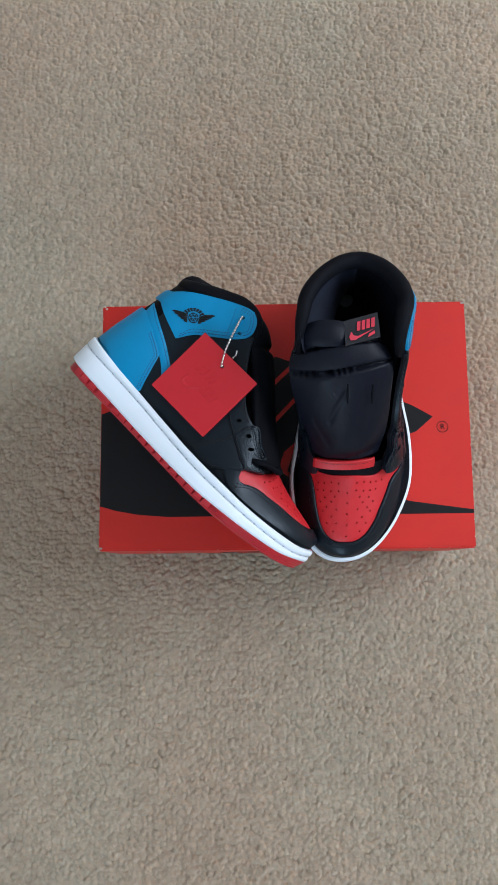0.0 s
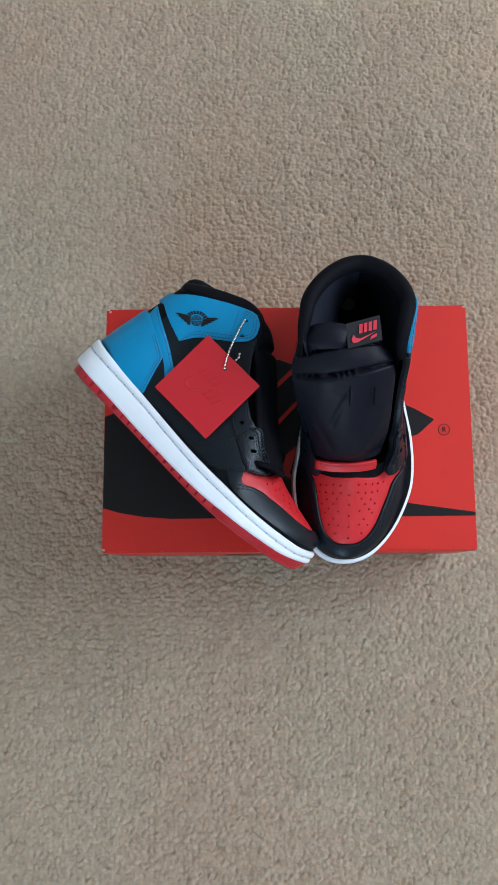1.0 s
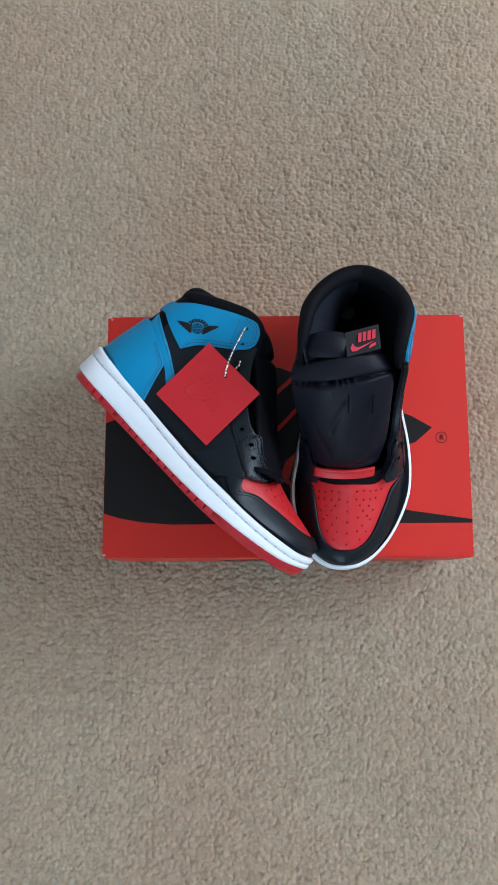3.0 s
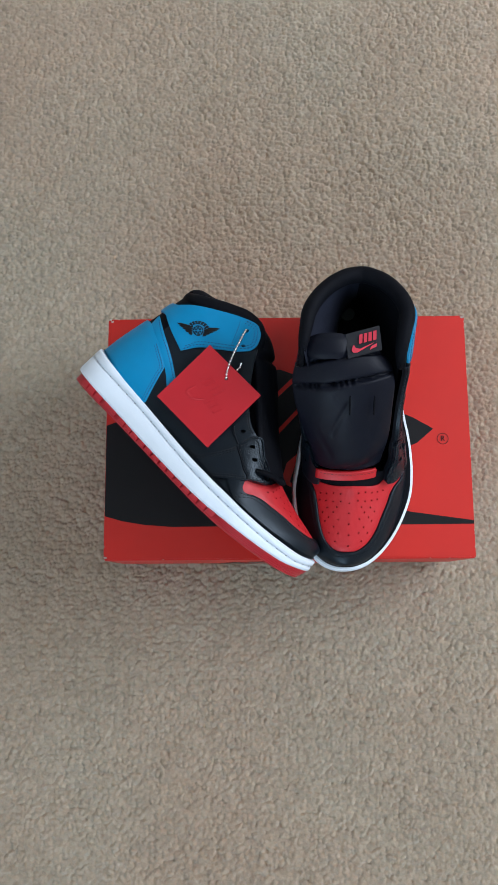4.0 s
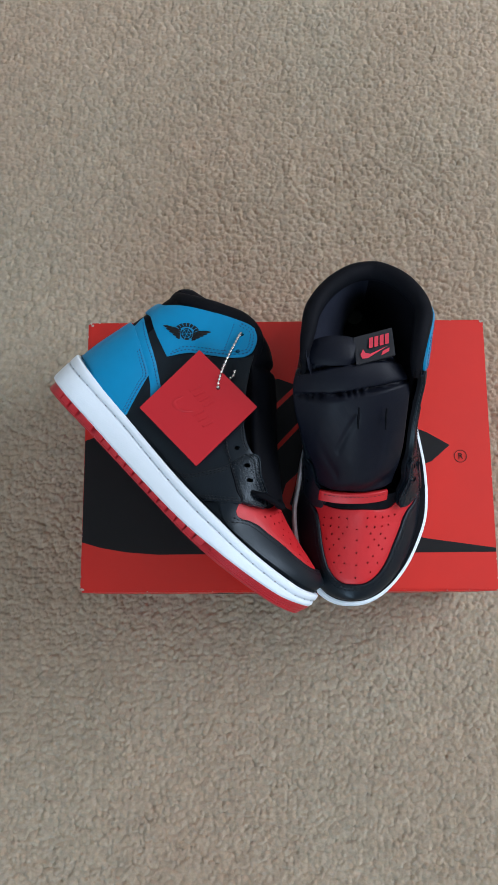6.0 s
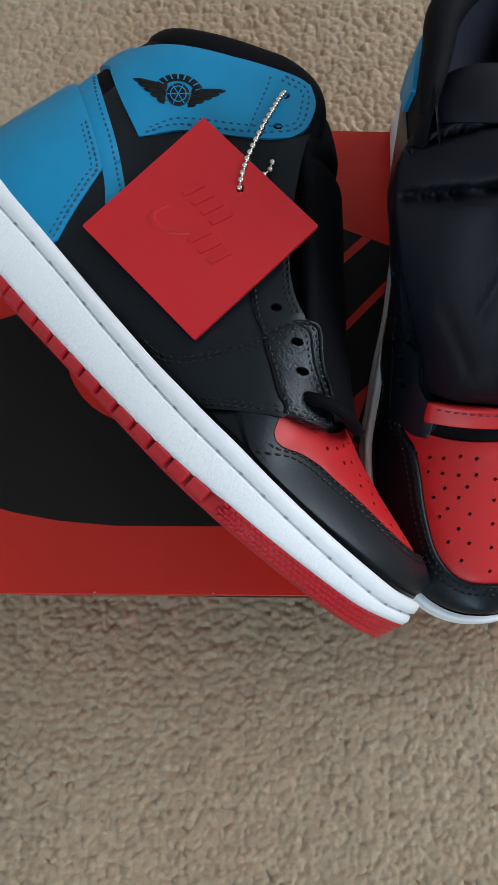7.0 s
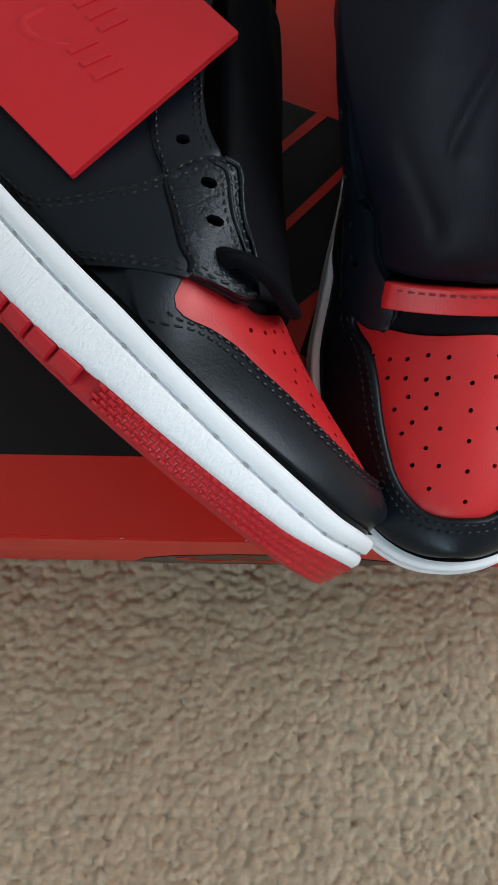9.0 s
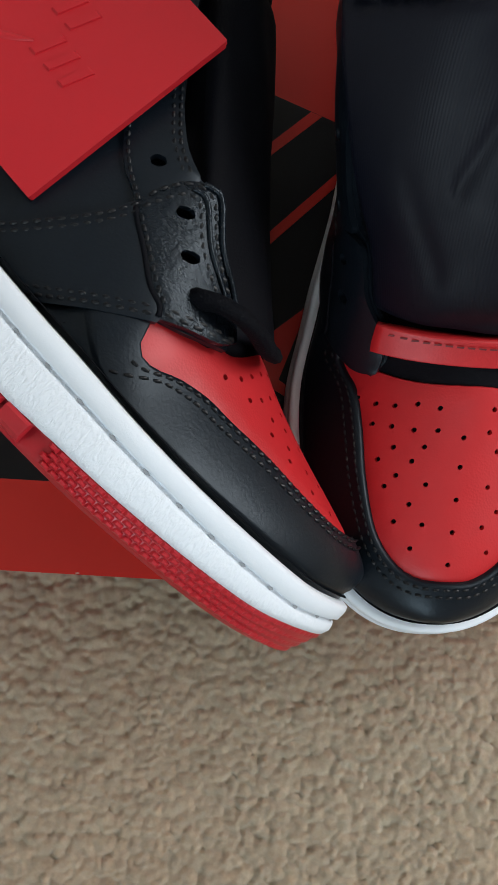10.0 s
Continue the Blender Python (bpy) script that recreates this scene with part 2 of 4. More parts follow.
# ---- carpet: one sheet of pile, fine where it is seen ----
def carpet():
    rng = np.random.default_rng(4)
    x0, x1, y0, y1, st = -0.40, 0.40, -0.50, 0.56, 0.0010
    xs, ys = np.arange(x0, x1 + st / 2, st), np.arange(y0, y1 + st / 2, st)
    gx, gy = np.meshgrid(xs, ys)
    cell = 0.0047
    cols, rows = int((x1 - x0) / cell) + 6, int((y1 - y0) / cell) + 6
    jx, jy = rng.uniform(0.05, 0.95, (rows, cols)), rng.uniform(0.05, 0.95, (rows, cols))
    size, tall, lean = rng.uniform(0.82, 1.22, (rows, cols)), rng.normal(0, 0.00034, (rows, cols)), rng.normal(0, 0.05, (rows, cols, 2))

    def drift(step):
        """Smooth random field over the sheet, 0 to 1."""
        k = rng.uniform(0, 1, (int((y1 - y0) / step) + 4, int((x1 - x0) / step) + 4))
        u, v = (gx - x0) / step + 1, (gy - y0) / step + 1
        i, j = u.astype(int), v.astype(int)
        fu, fv = u - i, v - j
        fu, fv = fu * fu * (3 - 2 * fu), fv * fv * (3 - 2 * fv)
        return (k[j, i] * (1 - fu) + k[j, i + 1] * fu) * (1 - fv) + (k[j + 1, i] * (1 - fu) + k[j + 1, i + 1] * fu) * fv
    # each point belongs to its nearest tuft, whose pile leans north; narrow, uneven clefts part the tufts
    wx, wy = gx + (drift(0.0035) - 0.5) * 0.0022, gy + (drift(0.0035) - 0.5) * 0.0022
    ci, cj = ((wx - x0) / cell).astype(int) + 2, ((wy - y0) / cell).astype(int) + 2
    near, second = np.full(gx.shape, 9.0), np.full(gx.shape, 9.0)
    crown = np.zeros(gx.shape)
    for di in range(-2, 3):
        for dj in range(-2, 3):
            i, j = np.clip(ci + di, 0, cols - 1), np.clip(cj + dj, 0, rows - 1)
            dx, dy = wx - (x0 + (i - 2 + jx[j, i]) * cell), wy - (y0 + (j - 2 + jy[j, i]) * cell)
            d = np.hypot(dx, dy) / cell / size[j, i]
            top = tall[j, i] + dx * lean[j, i, 0] + dy * (lean[j, i, 1] + 0.17)
            closer = d < near
            second = np.where(closer, near, np.minimum(second, d))
            crown = np.where(closer, top, crown)
            near = np.where(closer, d, near)
    gap = np.clip((second - near) / 0.40, 0, 1)
    cleft = 0.0001 + 0.0017 * np.clip(drift(0.0056) * 1.4 - 0.3, 0, 1) ** 2.2
    hgt = crown - 0.0024 * near ** 2 - cleft * (1 - gap) ** 2.2
    hgt += rng.normal(0, 0.00009, hgt.shape) + (drift(0.018) - 0.5) * 0.0014
    edge = np.minimum.reduce([gx - x0, x1 - gx, gy - y0, y1 - gy])
    hgt = np.where(edge < st, -0.002, hgt)
    ny, nx = gx.shape
    verts = np.stack([gx, gy, hgt], -1).reshape(-1, 3)
    idx = np.arange(nx * ny).reshape(ny, nx)
    quads = np.stack([idx[:-1, :-1], idx[:-1, 1:], idx[1:, 1:], idx[1:, :-1]], -1).reshape(-1, 4)
    n0 = len(verts)
    out = [(-2, -2, -0.002), (2, -2, -0.002), (2, 2, -0.002), (-2, 2, -0.002)]
    ring = [(x0, y0, -0.002), (x1, y0, -0.002), (x1, y1, -0.002), (x0, y1, -0.002)]
    me = bpy.data.meshes.new("carpet")
    allv = np.vstack([verts, out, ring])
    faces = quads.tolist() + [[n0 + k, n0 + (k + 1) % 4, n0 + 4 + (k + 1) % 4, n0 + 4 + k] for k in range(4)]
    me.from_pydata(allv.tolist(), [], faces)
    me.polygons.foreach_set("use_smooth", [True] * len(me.polygons))
    me.materials.append(CARPET)
    return tagged(new("floor", me), "beige twisted-pile carpet with flecked tufts", "carpet", kind="structure")


carpet()


# ---- shoe box ----
BW, BD, BT = 0.165, 0.1115, 0.12
box = new("shoe_box")
tagged(box, "closed red cardboard shoe box with large black graphics on its lid", "shoe box")
part("body", block(-BW + 0.003, BW - 0.003, -BD + 0.003, BD - 0.003, 0.0, BT - 0.004, 0.0015), LIDRED, box)
lid = part("lid", block(-BW, BW, -BD, BD, 0.012, BT, 0.0012), LIDRED, box)


def print_on_lid(name, pts, mat, up):
    n = len(pts)
    verts = [(x, y, BT + up) for x, y in pts] + [(x, y, BT - 0.0002) for x, y in pts]
    a = sum(pts[i][0] * pts[(i + 1) % n][1] - pts[(i + 1) % n][0] * pts[i][1] for i in range(n))
    o = list(range(n)) if a > 0 else list(range(n))[::-1]
    faces = [o] + [(o[i], o[i] + n, o[(i + 1) % n] + n, o[(i + 1) % n]) for i in range(n)]
    return mesh(name, verts, faces, mat, lid, smooth=False)


black_field = [(-0.1645, -0.072), (-0.149, -0.0765), (-0.129, -0.080), (-0.104, -0.082), (0.1645, -0.0812), (0.1645, -0.078), (0.108, -0.070), (0.080, -0.060), (0.085, -0.020), (0.117, -0.008), (0.132, 0.005), (0.114, 0.0155),
               (0.070, 0.034), (0.029, 0.0485), (-0.006, 0.0615), (-0.05, 0.058), (-0.10, 0.035), (-0.156, 0.0135), (-0.1645, 0.0105)]
print_on_lid("black_field", black_field, PRINT, 0.0003)
for stripe in ([(-0.012, 0.032), (-0.012, 0.037), (0.008, 0.0560), (0.012, 0.0545)], [(-0.010, -0.001), (-0.010, 0.004), (0.030, 0.046), (0.030, 0.041)],
               [(0.0105, -0.0155), (-0.001, -0.0255), (-0.006, -0.041), (0.0, -0.046), (0.012, -0.0525), (0.010, -0.048), (0.0015, -0.0425)]):
    print_on_lid("red_stripe", stripe, LIDRED, 0.0006)
print_on_lid("red_lobe", [(-0.0945 + 0.0345 * math.cos(a), -0.0015 + 0.0345 * math.sin(a)) for a in np.linspace(0, 2 * math.pi, 40)[:-1]], LIDRED, 0.0006)
# registered mark: a ring with its letter
mark = new("registered_mark", bpy.data.curves.new("registered_mark", "FONT"))
mark.data.body, mark.data.size, mark.data.align_x, mark.data.align_y, mark.data.extrude = "R", 0.0068, "CENTER", "CENTER", 0.0002
mark.data.materials.append(PRINT)
mark.parent, mark.location = lid, (0.1402, -0.0043, BT + 0.0003)
rg = [(0.1402 + r * math.cos(a), -0.0043 + r * math.sin(a)) for r in (0.0047, 0.0052) for a in np.linspace(0, 2 * math.pi, 37)[:-1]]
mesh("mark_ring", [(x, y, BT + 0.0004) for x, y in rg], [(k, 36 + k, 36 + (k + 1) % 36, (k + 1) % 36) for k in range(36)], PRINT, lid, smooth=False)
# dark curved mark on the front of the lid and body
leaf_print = [(-0.066, 0.018), (-0.060, 0.046), (-0.046, 0.068), (-0.022, 0.082), (0.004, 0.084), (0.028, 0.072), (0.046, 0.052), (0.060, 0.040), (0.040, 0.022), (0.010, 0.014), (-0.030, 0.009), (-0.054, 0.009)]
leaf_print = [(x, z * 0.78) for x, z in leaf_print]
slits = [[(-0.0454, 0.047), (-0.037, 0.045), (-0.040, 0.037), (-0.030, 0.0315), (0.033, 0.0315), (0.035, 0.0385), (0.038, 0.031), (0.036, 0.0265), (-0.030, 0.0265), (-0.043, 0.033)]]
slits += [[(x, 0.037), (x + 0.009, 0.058), (x + 0.0105, 0.058), (x + 0.0015, 0.037)] for x in (-0.022, -0.005, 0.012)]
for nm, fm, mt, pr in [("front_mark", leaf_print, GLOSSPRINT, 0.0004)] + [("front_slit", q, LIDRED, 0.0007) for q in slits]:
    n = len(fm)
    mesh(nm, [(x, -BD - pr, z) for x, z in fm] + [(x, -BD + 0.0004, z) for x, z in fm], [tuple(range(n))] + [(k, k + n, (k + 1) % n + n, (k + 1) % n) for k in range(n)], mt, lid, smooth=False)
# scuffed corners where the card shows
for sx, sy in ((-1, 1), (-1, -1), (1, 1)):
    for k in range(5):
        x, y, r = sx * (BW - random.uniform(0.0005, 0.004)), sy * (BD - random.uniform(0.0004, 0.003)), random.uniform(0.0005, 0.0013)
        print_on_lid("scuff", [(x + r * random.uniform(0.5, 1.2) * math.cos(a), y + r * random.uniform(0.4, 1.0) * math.sin(a)) for a in np.linspace(0, 6.28, 8)[:-1]], CARD, 0.0005)

# chipped coating along the folded edges
for k in range(36):
    side, u, long = k % 4, random.uniform(-0.97, 0.97), random.uniform(0.0002, 0.0009)
    x, y = ((-BW + 0.0005, u * BD), (u * BW, -BD + 0.0005), (BW - 0.0005, u * BD), (u * BW, BD - 0.0005))[side]
    wx, wy = (random.uniform(0.0002, 0.0004), long) if side % 2 == 0 else (long, random.uniform(0.0002, 0.0004))
    print_on_lid("scuff", [(x + wx * random.uniform(0.6, 1.1) * math.cos(a), y + wy * random.uniform(0.6, 1.1) * math.sin(a)) for a in np.linspace(0, 6.28, 8)[:-1]], CARD, 0.0004)

# ---- the shoes ----
LEN = 0.2575
SET = np.array([0.0088, -0.0012])  # the upper's pattern, set forward on the last
spring = lambda x: 0.0100 * np.clip((np.asarray(x, float) - 0.155) / 0.1, 0, 1.2) ** 1.6
bend = lambda x: -0.010 * np.clip((np.asarray(x, float) - 0.165) / 0.098, 0, 1) ** 1.3
red_z = curve((0, 0.0082), (0.03, 0.0070), (0.061, 0.0061), (0.094, 0.0052), (0.124, 0.0052), (0.164, 0.0064), (0.181, 0.0073), (0.204, 0.0076), (0.234, 0.0082), (LEN, 0.0120))
groove_z = curve((0, 0.0245), (0.074, 0.0220), (0.109, 0.0195), (0.144, 0.0180), (0.169, 0.0178), (0.20, 0.0163), (0.224, 0.0150), (0.243, 0.0145), (LEN, 0.0170))
rim_z = curve((0, 0.0330), (0.054, 0.0288), (0.104, 0.0253), (0.134, 0.0240), (0.164, 0.0240), (0.189, 0.0226), (0.209, 0.0215), (0.224, 0.0210), (0.244, 0.0206), (LEN, 0.0222))
lat_base = curve((0, 0.034), (0.035, 0.0355), (0.075, 0.0395), (0.115, 0.0465), (0.155, 0.0528), (0.185, 0.0538), (0.215, 0.0508), (LEN, 0.046))
med_base = curve((0, 0.034), (0.035, 0.0350), (0.075, 0.0350), (0.115, 0.0390), (0.155, 0.0470), (0.185, 0.0508), (0.215, 0.0492), (LEN, 0.045))


def cap(x, heel=0.034, toe=0.078, length=LEN):
    x = np.asarray(x, float)
    h = np.clip((heel - x) / heel, 0, 1)
    t = np.clip((x - (length - toe)) / toe, 0, 1)
    return (1 - h ** 2.2) ** (1 / 2.2) * (1 - t ** 2.25) ** (1 / 2.25)


def outline(n=90):
    """Plan of the sole: lateral side from heel to toe, then back along the medial side; with outward normals."""
    a = (1 - np.cos(np.linspace(0, math.pi, n))) / 2
    x = a * LEN
    p = np.concatenate([np.stack([x, lat_base(x) * cap(x)], 1), np.stack([x, -med_base(x) * cap(x)], 1)[-2:0:-1]])
    d = np.roll(p, -1, 0) - np.roll(p, 1, 0)
    d /= np.linalg.norm(d, axis=1)[:, None]
    return p, np.stack([-d[:, 1], d[:, 0]], 1)


back_x = curve((0.0, 0.005), (0.03, 0.0050), (0.0456, 0.0066), (0.07, 0.0115), (0.092, 0.0160), (0.112, 0.0200), (0.13, 0.0252), (0.16, 0.0285))
top_h = curve((0, 0.30), (0.088, 0.29), (0.108, 0.23), (0.128, 0.175), (0.148, 0.128), (0.163, 0.094), (0.175, 0.0705), (0.184, 0.0605), (0.197, 0.0532), (0.215, 0.0458), (0.232, 0.0398), (0.2426, 0.0357), (0.2490, 0.0325), (0.2545, 0.0280), (LEN, 0.024))
wide_l = curve((0, 0.0305), (0.055, 0.0335), (0.105, 0.0380), (0.155, 0.0428), (0.185, 0.0450), (0.215, 0.0440), (LEN, 0.0415))
wide_m = curve((0, 0.0305), (0.055, 0.0335), (0.105, 0.0365), (0.155, 0.0425), (0.185, 0.0455), (0.215, 0.0448), (LEN, 0.0425))
dome_a = curve((0.0, 2.6), (0.148, 2.6), (0.163, 2.3), (0.178, 1.75), (0.190, 1.62), (0.212, 1.70), (LEN, 1.9))
dome_b = curve((0.0, 0.385), (0.148, 0.385), (0.163, 0.50), (0.178, 0.80), (0.190, 0.90), (0.212, 0.80), (LEN, 0.5))
side_n = curve((0.0, 2.6), (0.095, 2.5), (0.120, 2.1), (0.145, 1.9), (0.165, 1.88), (LEN, 1.85))
ULEN = LEN - 0.0055
HEEL_R = 0.040


def feather(x):
    return rim_z(x) - 0.0008


def toe_cap(x):
    t = np.clip((np.asarray(x, float) - (ULEN - 0.077)) / 0.077, 0, 1)
    return (1 - t ** 2.25) ** (1 / 2.25)


def side_map(sgn, spread, lean):
    """(p, z) -> a point: p runs from the middle of the heel forwards along one side."""
    wide = wide_l if sgn > 0 else wide_m

    def f(q):
        p, z = np.abs(q[:, 0]), q[:, 1]
        s = np.where(q[:, 0] < 0, -sgn, sgn)
        r = HEEL_R
        arc = p < r * math.pi / 2
        d = np.where(arc, r * (1 - np.cos(np.minimum(p / r, 1.6))), r + p - r * math.pi / 2)
        k = np.where(arc, np.sin(np.minimum(p / r, math.pi / 2)), 1.0)
        x = back_x(z) + d
        zs = feather(x)
        h = np.clip((z - zs) / (top_h(x) - zs), 0, 0.995)
        up = np.clip((z - 0.034) / 0.055, 0, 1)
        stations = [0.0, 0.03, 0.06, 0.10, 0.155]
        ankle = np.where(s > 0, np.interp(x, stations, spread[0]), np.interp(x, stations, spread[1]))
        flare = 1 + up * up * (3 - 2 * up) * ankle - np.where(s > 0, lean, -0.04) * np.clip((z - 0.115) / 0.03, 0, 1)
        y = wide(x) * toe_cap(x) * (1 - h ** side_n(x)) ** (1 / side_n(x)) * flare
        return np.stack([x, s * k * y, z], 1)
    return f


def inward(f):
    """The same side, leaning in towards the foot below the collar."""
    def g(q):
        p = f(q)
        u = np.clip((0.140 - p[:, 2]) / 0.055, 0, 1)
        k = 1 - 0.55 * u ** 1.0 * np.interp(p[:, 0], [0.0, 0.09, 0.13], [1.0, 1.0, 0.4])
        return np.stack([p[:, 0] + 0.035 * (1 - k), p[:, 1] * k, p[:, 2]], 1)
    return g


def plan_map(q):
    """(x, y) -> a point on the dome of the toe box."""
    x, y = q[:, 0], q[:, 1]
    w = np.where(y > 0, wide_l(x), wide_m(x)) * np.maximum(toe_cap(x), 0.02)
    zs = feather(x)
    k = np.clip(np.abs(y) / w, 0, 0.999)
    return np.stack([x, y, zs + (top_h(x) - zs) * (1 - k ** dome_a(x)) ** dome_b(x)], 1)


def on_last(pts):
    """Side view (x, z), with the toe spring in z, -> (p, z) for side_map."""
    q = np.array(pts, float)
    z = q[:, 1] - spring(q[:, 0])
    d = np.maximum(q[:, 0] - back_x(z), 0)
    r = HEEL_R
    p = np.where(d < r, r * np.arccos(np.clip(1 - d / r, -1, 1)), r * math.pi / 2 + d - r)
    return np.stack([p, z], 1)


def to_p(pts):
    q = np.array(pts, float) + SET
    q[:, 1] -= 0.0028 * np.clip((q[:, 0] - 0.100) / 0.035, 0, 1) + 0.0020 * np.clip((q[:, 0] - 0.135) / 0.03, 0, 1)
    return on_last(q)


def normals(f, q, up):
    e = 0.0004
    a = f(q + [e, 0]) - f(q - [e, 0])
    b = f(q + [0, e]) - f(q - [0, e])
    n = np.cross(a, b)
    n /= np.linalg.norm(n, axis=1)[:, None] + 1e-12
    p = f(q)
    ref = np.tile([0, 0, 1.0], (len(q), 1)) if up else p - np.stack([np.maximum(p[:, 0], 0.04), p[:, 1] * 0, p[:, 2]], 1)
    return p, n * np.where((n * ref).sum(1) < 0, -1, 1)[:, None]


class Shoe:
    def __init__(self, name, label, mirrored, wide, tall):
        self.wide, self.tall = wide, tall
        self.m = -1 if mirrored else 1
        self.root = tagged(new(name), label, "shoe", "pair of sneakers")

    def place(self, v):
        v = np.array(v, float)
        return np.stack([v[:, 0], (v[:, 1] + bend(v[:, 0])) * self.m * self.wide, (v[:, 2] + spring(v[:, 0])) * self.tall], 1)

    def mesh(self, name, v, f, mat, parent=None, label="", smooth=True):
        if self.m < 0:
            f = [tuple(reversed(k)) for k in f]
        return mesh(name, self.place(v), f, mat, parent or self.root, label, smooth)

    def panel(self, name, poly, f, mat, off=0.001, thick=0.002, grid=0.0035, holes=(), up=False, parent=None, label="", puff=0.0):
        """A sheet of leather cut to an outline and laid on the last, with real holes."""
        edge = resample(poly, grid * 0.6, True)
        lo, hi = edge.min(0), edge.max(0)
        gx, gy = np.meshgrid(np.arange(lo[0], hi[0], grid), np.arange(lo[1], hi[1], grid))
        q = np.stack([gx.ravel(), gy.ravel()], 1)
        q = q[inside(edge, q)]
        d = np.sqrt(((q[:, None] - edge[None]) ** 2).sum(-1)).min(1)
        q = q[d > grid * 0.45]
        pts, edges = list(map(tuple, edge)), [(i, (i + 1) % len(edge)) for i in range(len(edge))]
        for cx, cy, r in holes:
            n0 = len(pts)
            pts += [(cx + r * math.cos(k * math.pi / 8), cy + r * math.sin(k * math.pi / 8)) for k in range(16)]
            edges += [(n0 + k, n0 + (k + 1) % 16) for k in range(16)]
            q = q[np.hypot(q[:, 0] - cx, q[:, 1] - cy) > r * 1.25]
        pts += list(map(tuple, q))
        out = delaunay_2d_cdt([Vector(p) for p in pts], edges, [], 0, 1e-7)
        uv = np.array([tuple(v) for v in out[0]])
        tri = np.array([t for t in out[2]])
        c = uv[tri].mean(1)
        keep = inside(edge, c)
        for cx, cy, r in holes:
            keep &= np.hypot(c[:, 0] - cx, c[:, 1] - cy) > r * 0.9
        tri = tri[keep]
        p, n = normals(f, uv, up)
        count = {}
        for t in tri:
            for a, b in ((t[0], t[1]), (t[1], t[2]), (t[2], t[0])):
                count[(a, b)] = 1
        rim = [(a, b) for a, b in count if (b, a) not in count]
        onrim = np.zeros(len(uv), bool)
        for a, b in rim:
            onrim[a] = onrim[b] = True
        d = np.sqrt(((uv[:, None] - edge[None]) ** 2).sum(-1)).min(1)
        lift = off - np.where(d < 1e-5, 0.0005, 0.0) + puff * np.clip(d / 0.012, 0, 1)
        top, low = p + n * lift[:, None], p + n * (off - thick)
        faces = [tuple(t) for t in tri]
        a, b, c3 = top[tri[0]]
        flip = np.dot(np.cross(b - a, c3 - a), n[tri[0][0]]) < 0
        k = len(uv)
        ring = sorted({a for e in rim for a in e})
        up_at = {v: k + i for i, v in enumerate(ring)}
        low_at = {v: k + len(ring) + i for i, v in enumerate(ring)}
        faces += [(up_at[b], up_at[a], low_at[a], low_at[b]) for a, b in rim]
        if flip:
            faces = [tuple(reversed(t)) for t in faces]
        return self.mesh(name, np.vstack([top, top[ring], low[ring]]), faces, mat, parent, label)

    def stitch(self, line, f, mat, off, pitch=0.0026, up=False, parent=None, name="stitching", wide=0.00058):
        """A row of thread stitches along a line of the last."""
        at = resample(line, pitch)
        p, n = normals(f, at, up)
        vs, fs = [], []
        for i in range(len(at) - 1):
            a, b = p[i], p[i + 1]
            d = (b - a) / (np.linalg.norm(b - a) + 1e-12)
            s = np.cross(n[i], d) * wide
            a, b = a + (b - a) * 0.16, b - (b - a) * 0.16
            u = n[i]
            k = len(vs)
            m = (a + b) / 2
            for c, hgt, w in ((a, -0.0002, 0.6), (m, wide * 1.15, 1.0), (b, -0.0002, 0.6)):
                vs += [c - s * w + u * (off - 0.0003), c + u * (off + hgt), c + s * w + u * (off - 0.0003)]
            fs += [(k, k + 1, k + 4, k + 3), (k + 1, k + 2, k + 5, k + 4), (k + 3, k + 4, k + 7, k + 6), (k + 4, k + 5, k + 8, k + 7)]
        ob = self.mesh(name, vs, [tuple(reversed(q)) for q in fs], mat, parent)
        return tagged(ob, kind="stuff")

    def tube(self, name, line, r, mat, parent=None, label="", flat=1.0, n=10, closed=False):
        """A round or flattened cord along a line of points."""
        p = np.array(line, float)
        d = np.gradient(p, axis=0) if not closed else np.roll(p, -1, 0) - np.roll(p, 1, 0)
        d /= np.linalg.norm(d, axis=1)[:, None]
        ref = np.array([0, 0, 1.0])
        s = np.cross(d, ref)
        s /= np.linalg.norm(s, axis=1)[:, None] + 1e-9
        u = np.cross(s, d)
        r = np.broadcast_to(np.asarray(r, float), (len(p),))
        vs, fs = [], []
        for i in range(len(p)):
            for k in range(n):
                a = 2 * math.pi * k / n
                vs.append(p[i] + r[i] * (s[i] * math.cos(a) + u[i] * flat * math.sin(a)))
        m = len(p)
        for i in range(m if closed else m - 1):
            for k in range(n):
                j = (i + 1) % m
                fs.append((i * n + k, i * n + (k + 1) % n, j * n + (k + 1) % n, j * n + k))
        if not closed:
            fs += [tuple(range(n))[::-1], tuple((m - 1) * n + k for k in range(n))]
        return self.mesh(name, vs, fs, mat, parent, label)


def rings(levels, out, nrm):
    """Loft the sole's outline through (height, inset) levels; a height may be a function of x and a shift."""
    n = len(out)
    vs = []
    for z, ins in levels:
        f, add = z if isinstance(z, tuple) else (None, z)
        ins = ins(out[:, 0])[:, None] if callable(ins) else ins
        vs.append(np.column_stack([out - nrm * ins, (f(out[:, 0]) if f else 0 * out[:, 0]) + add]))
    fs = []
    for i in range(len(levels) - 1):
        for k in range(n):
            j = (k + 1) % n
            fs.append((i * n + k, i * n + j, (i + 1) * n + j, (i + 1) * n + k)[::-1])
    return np.vstack(vs), fs


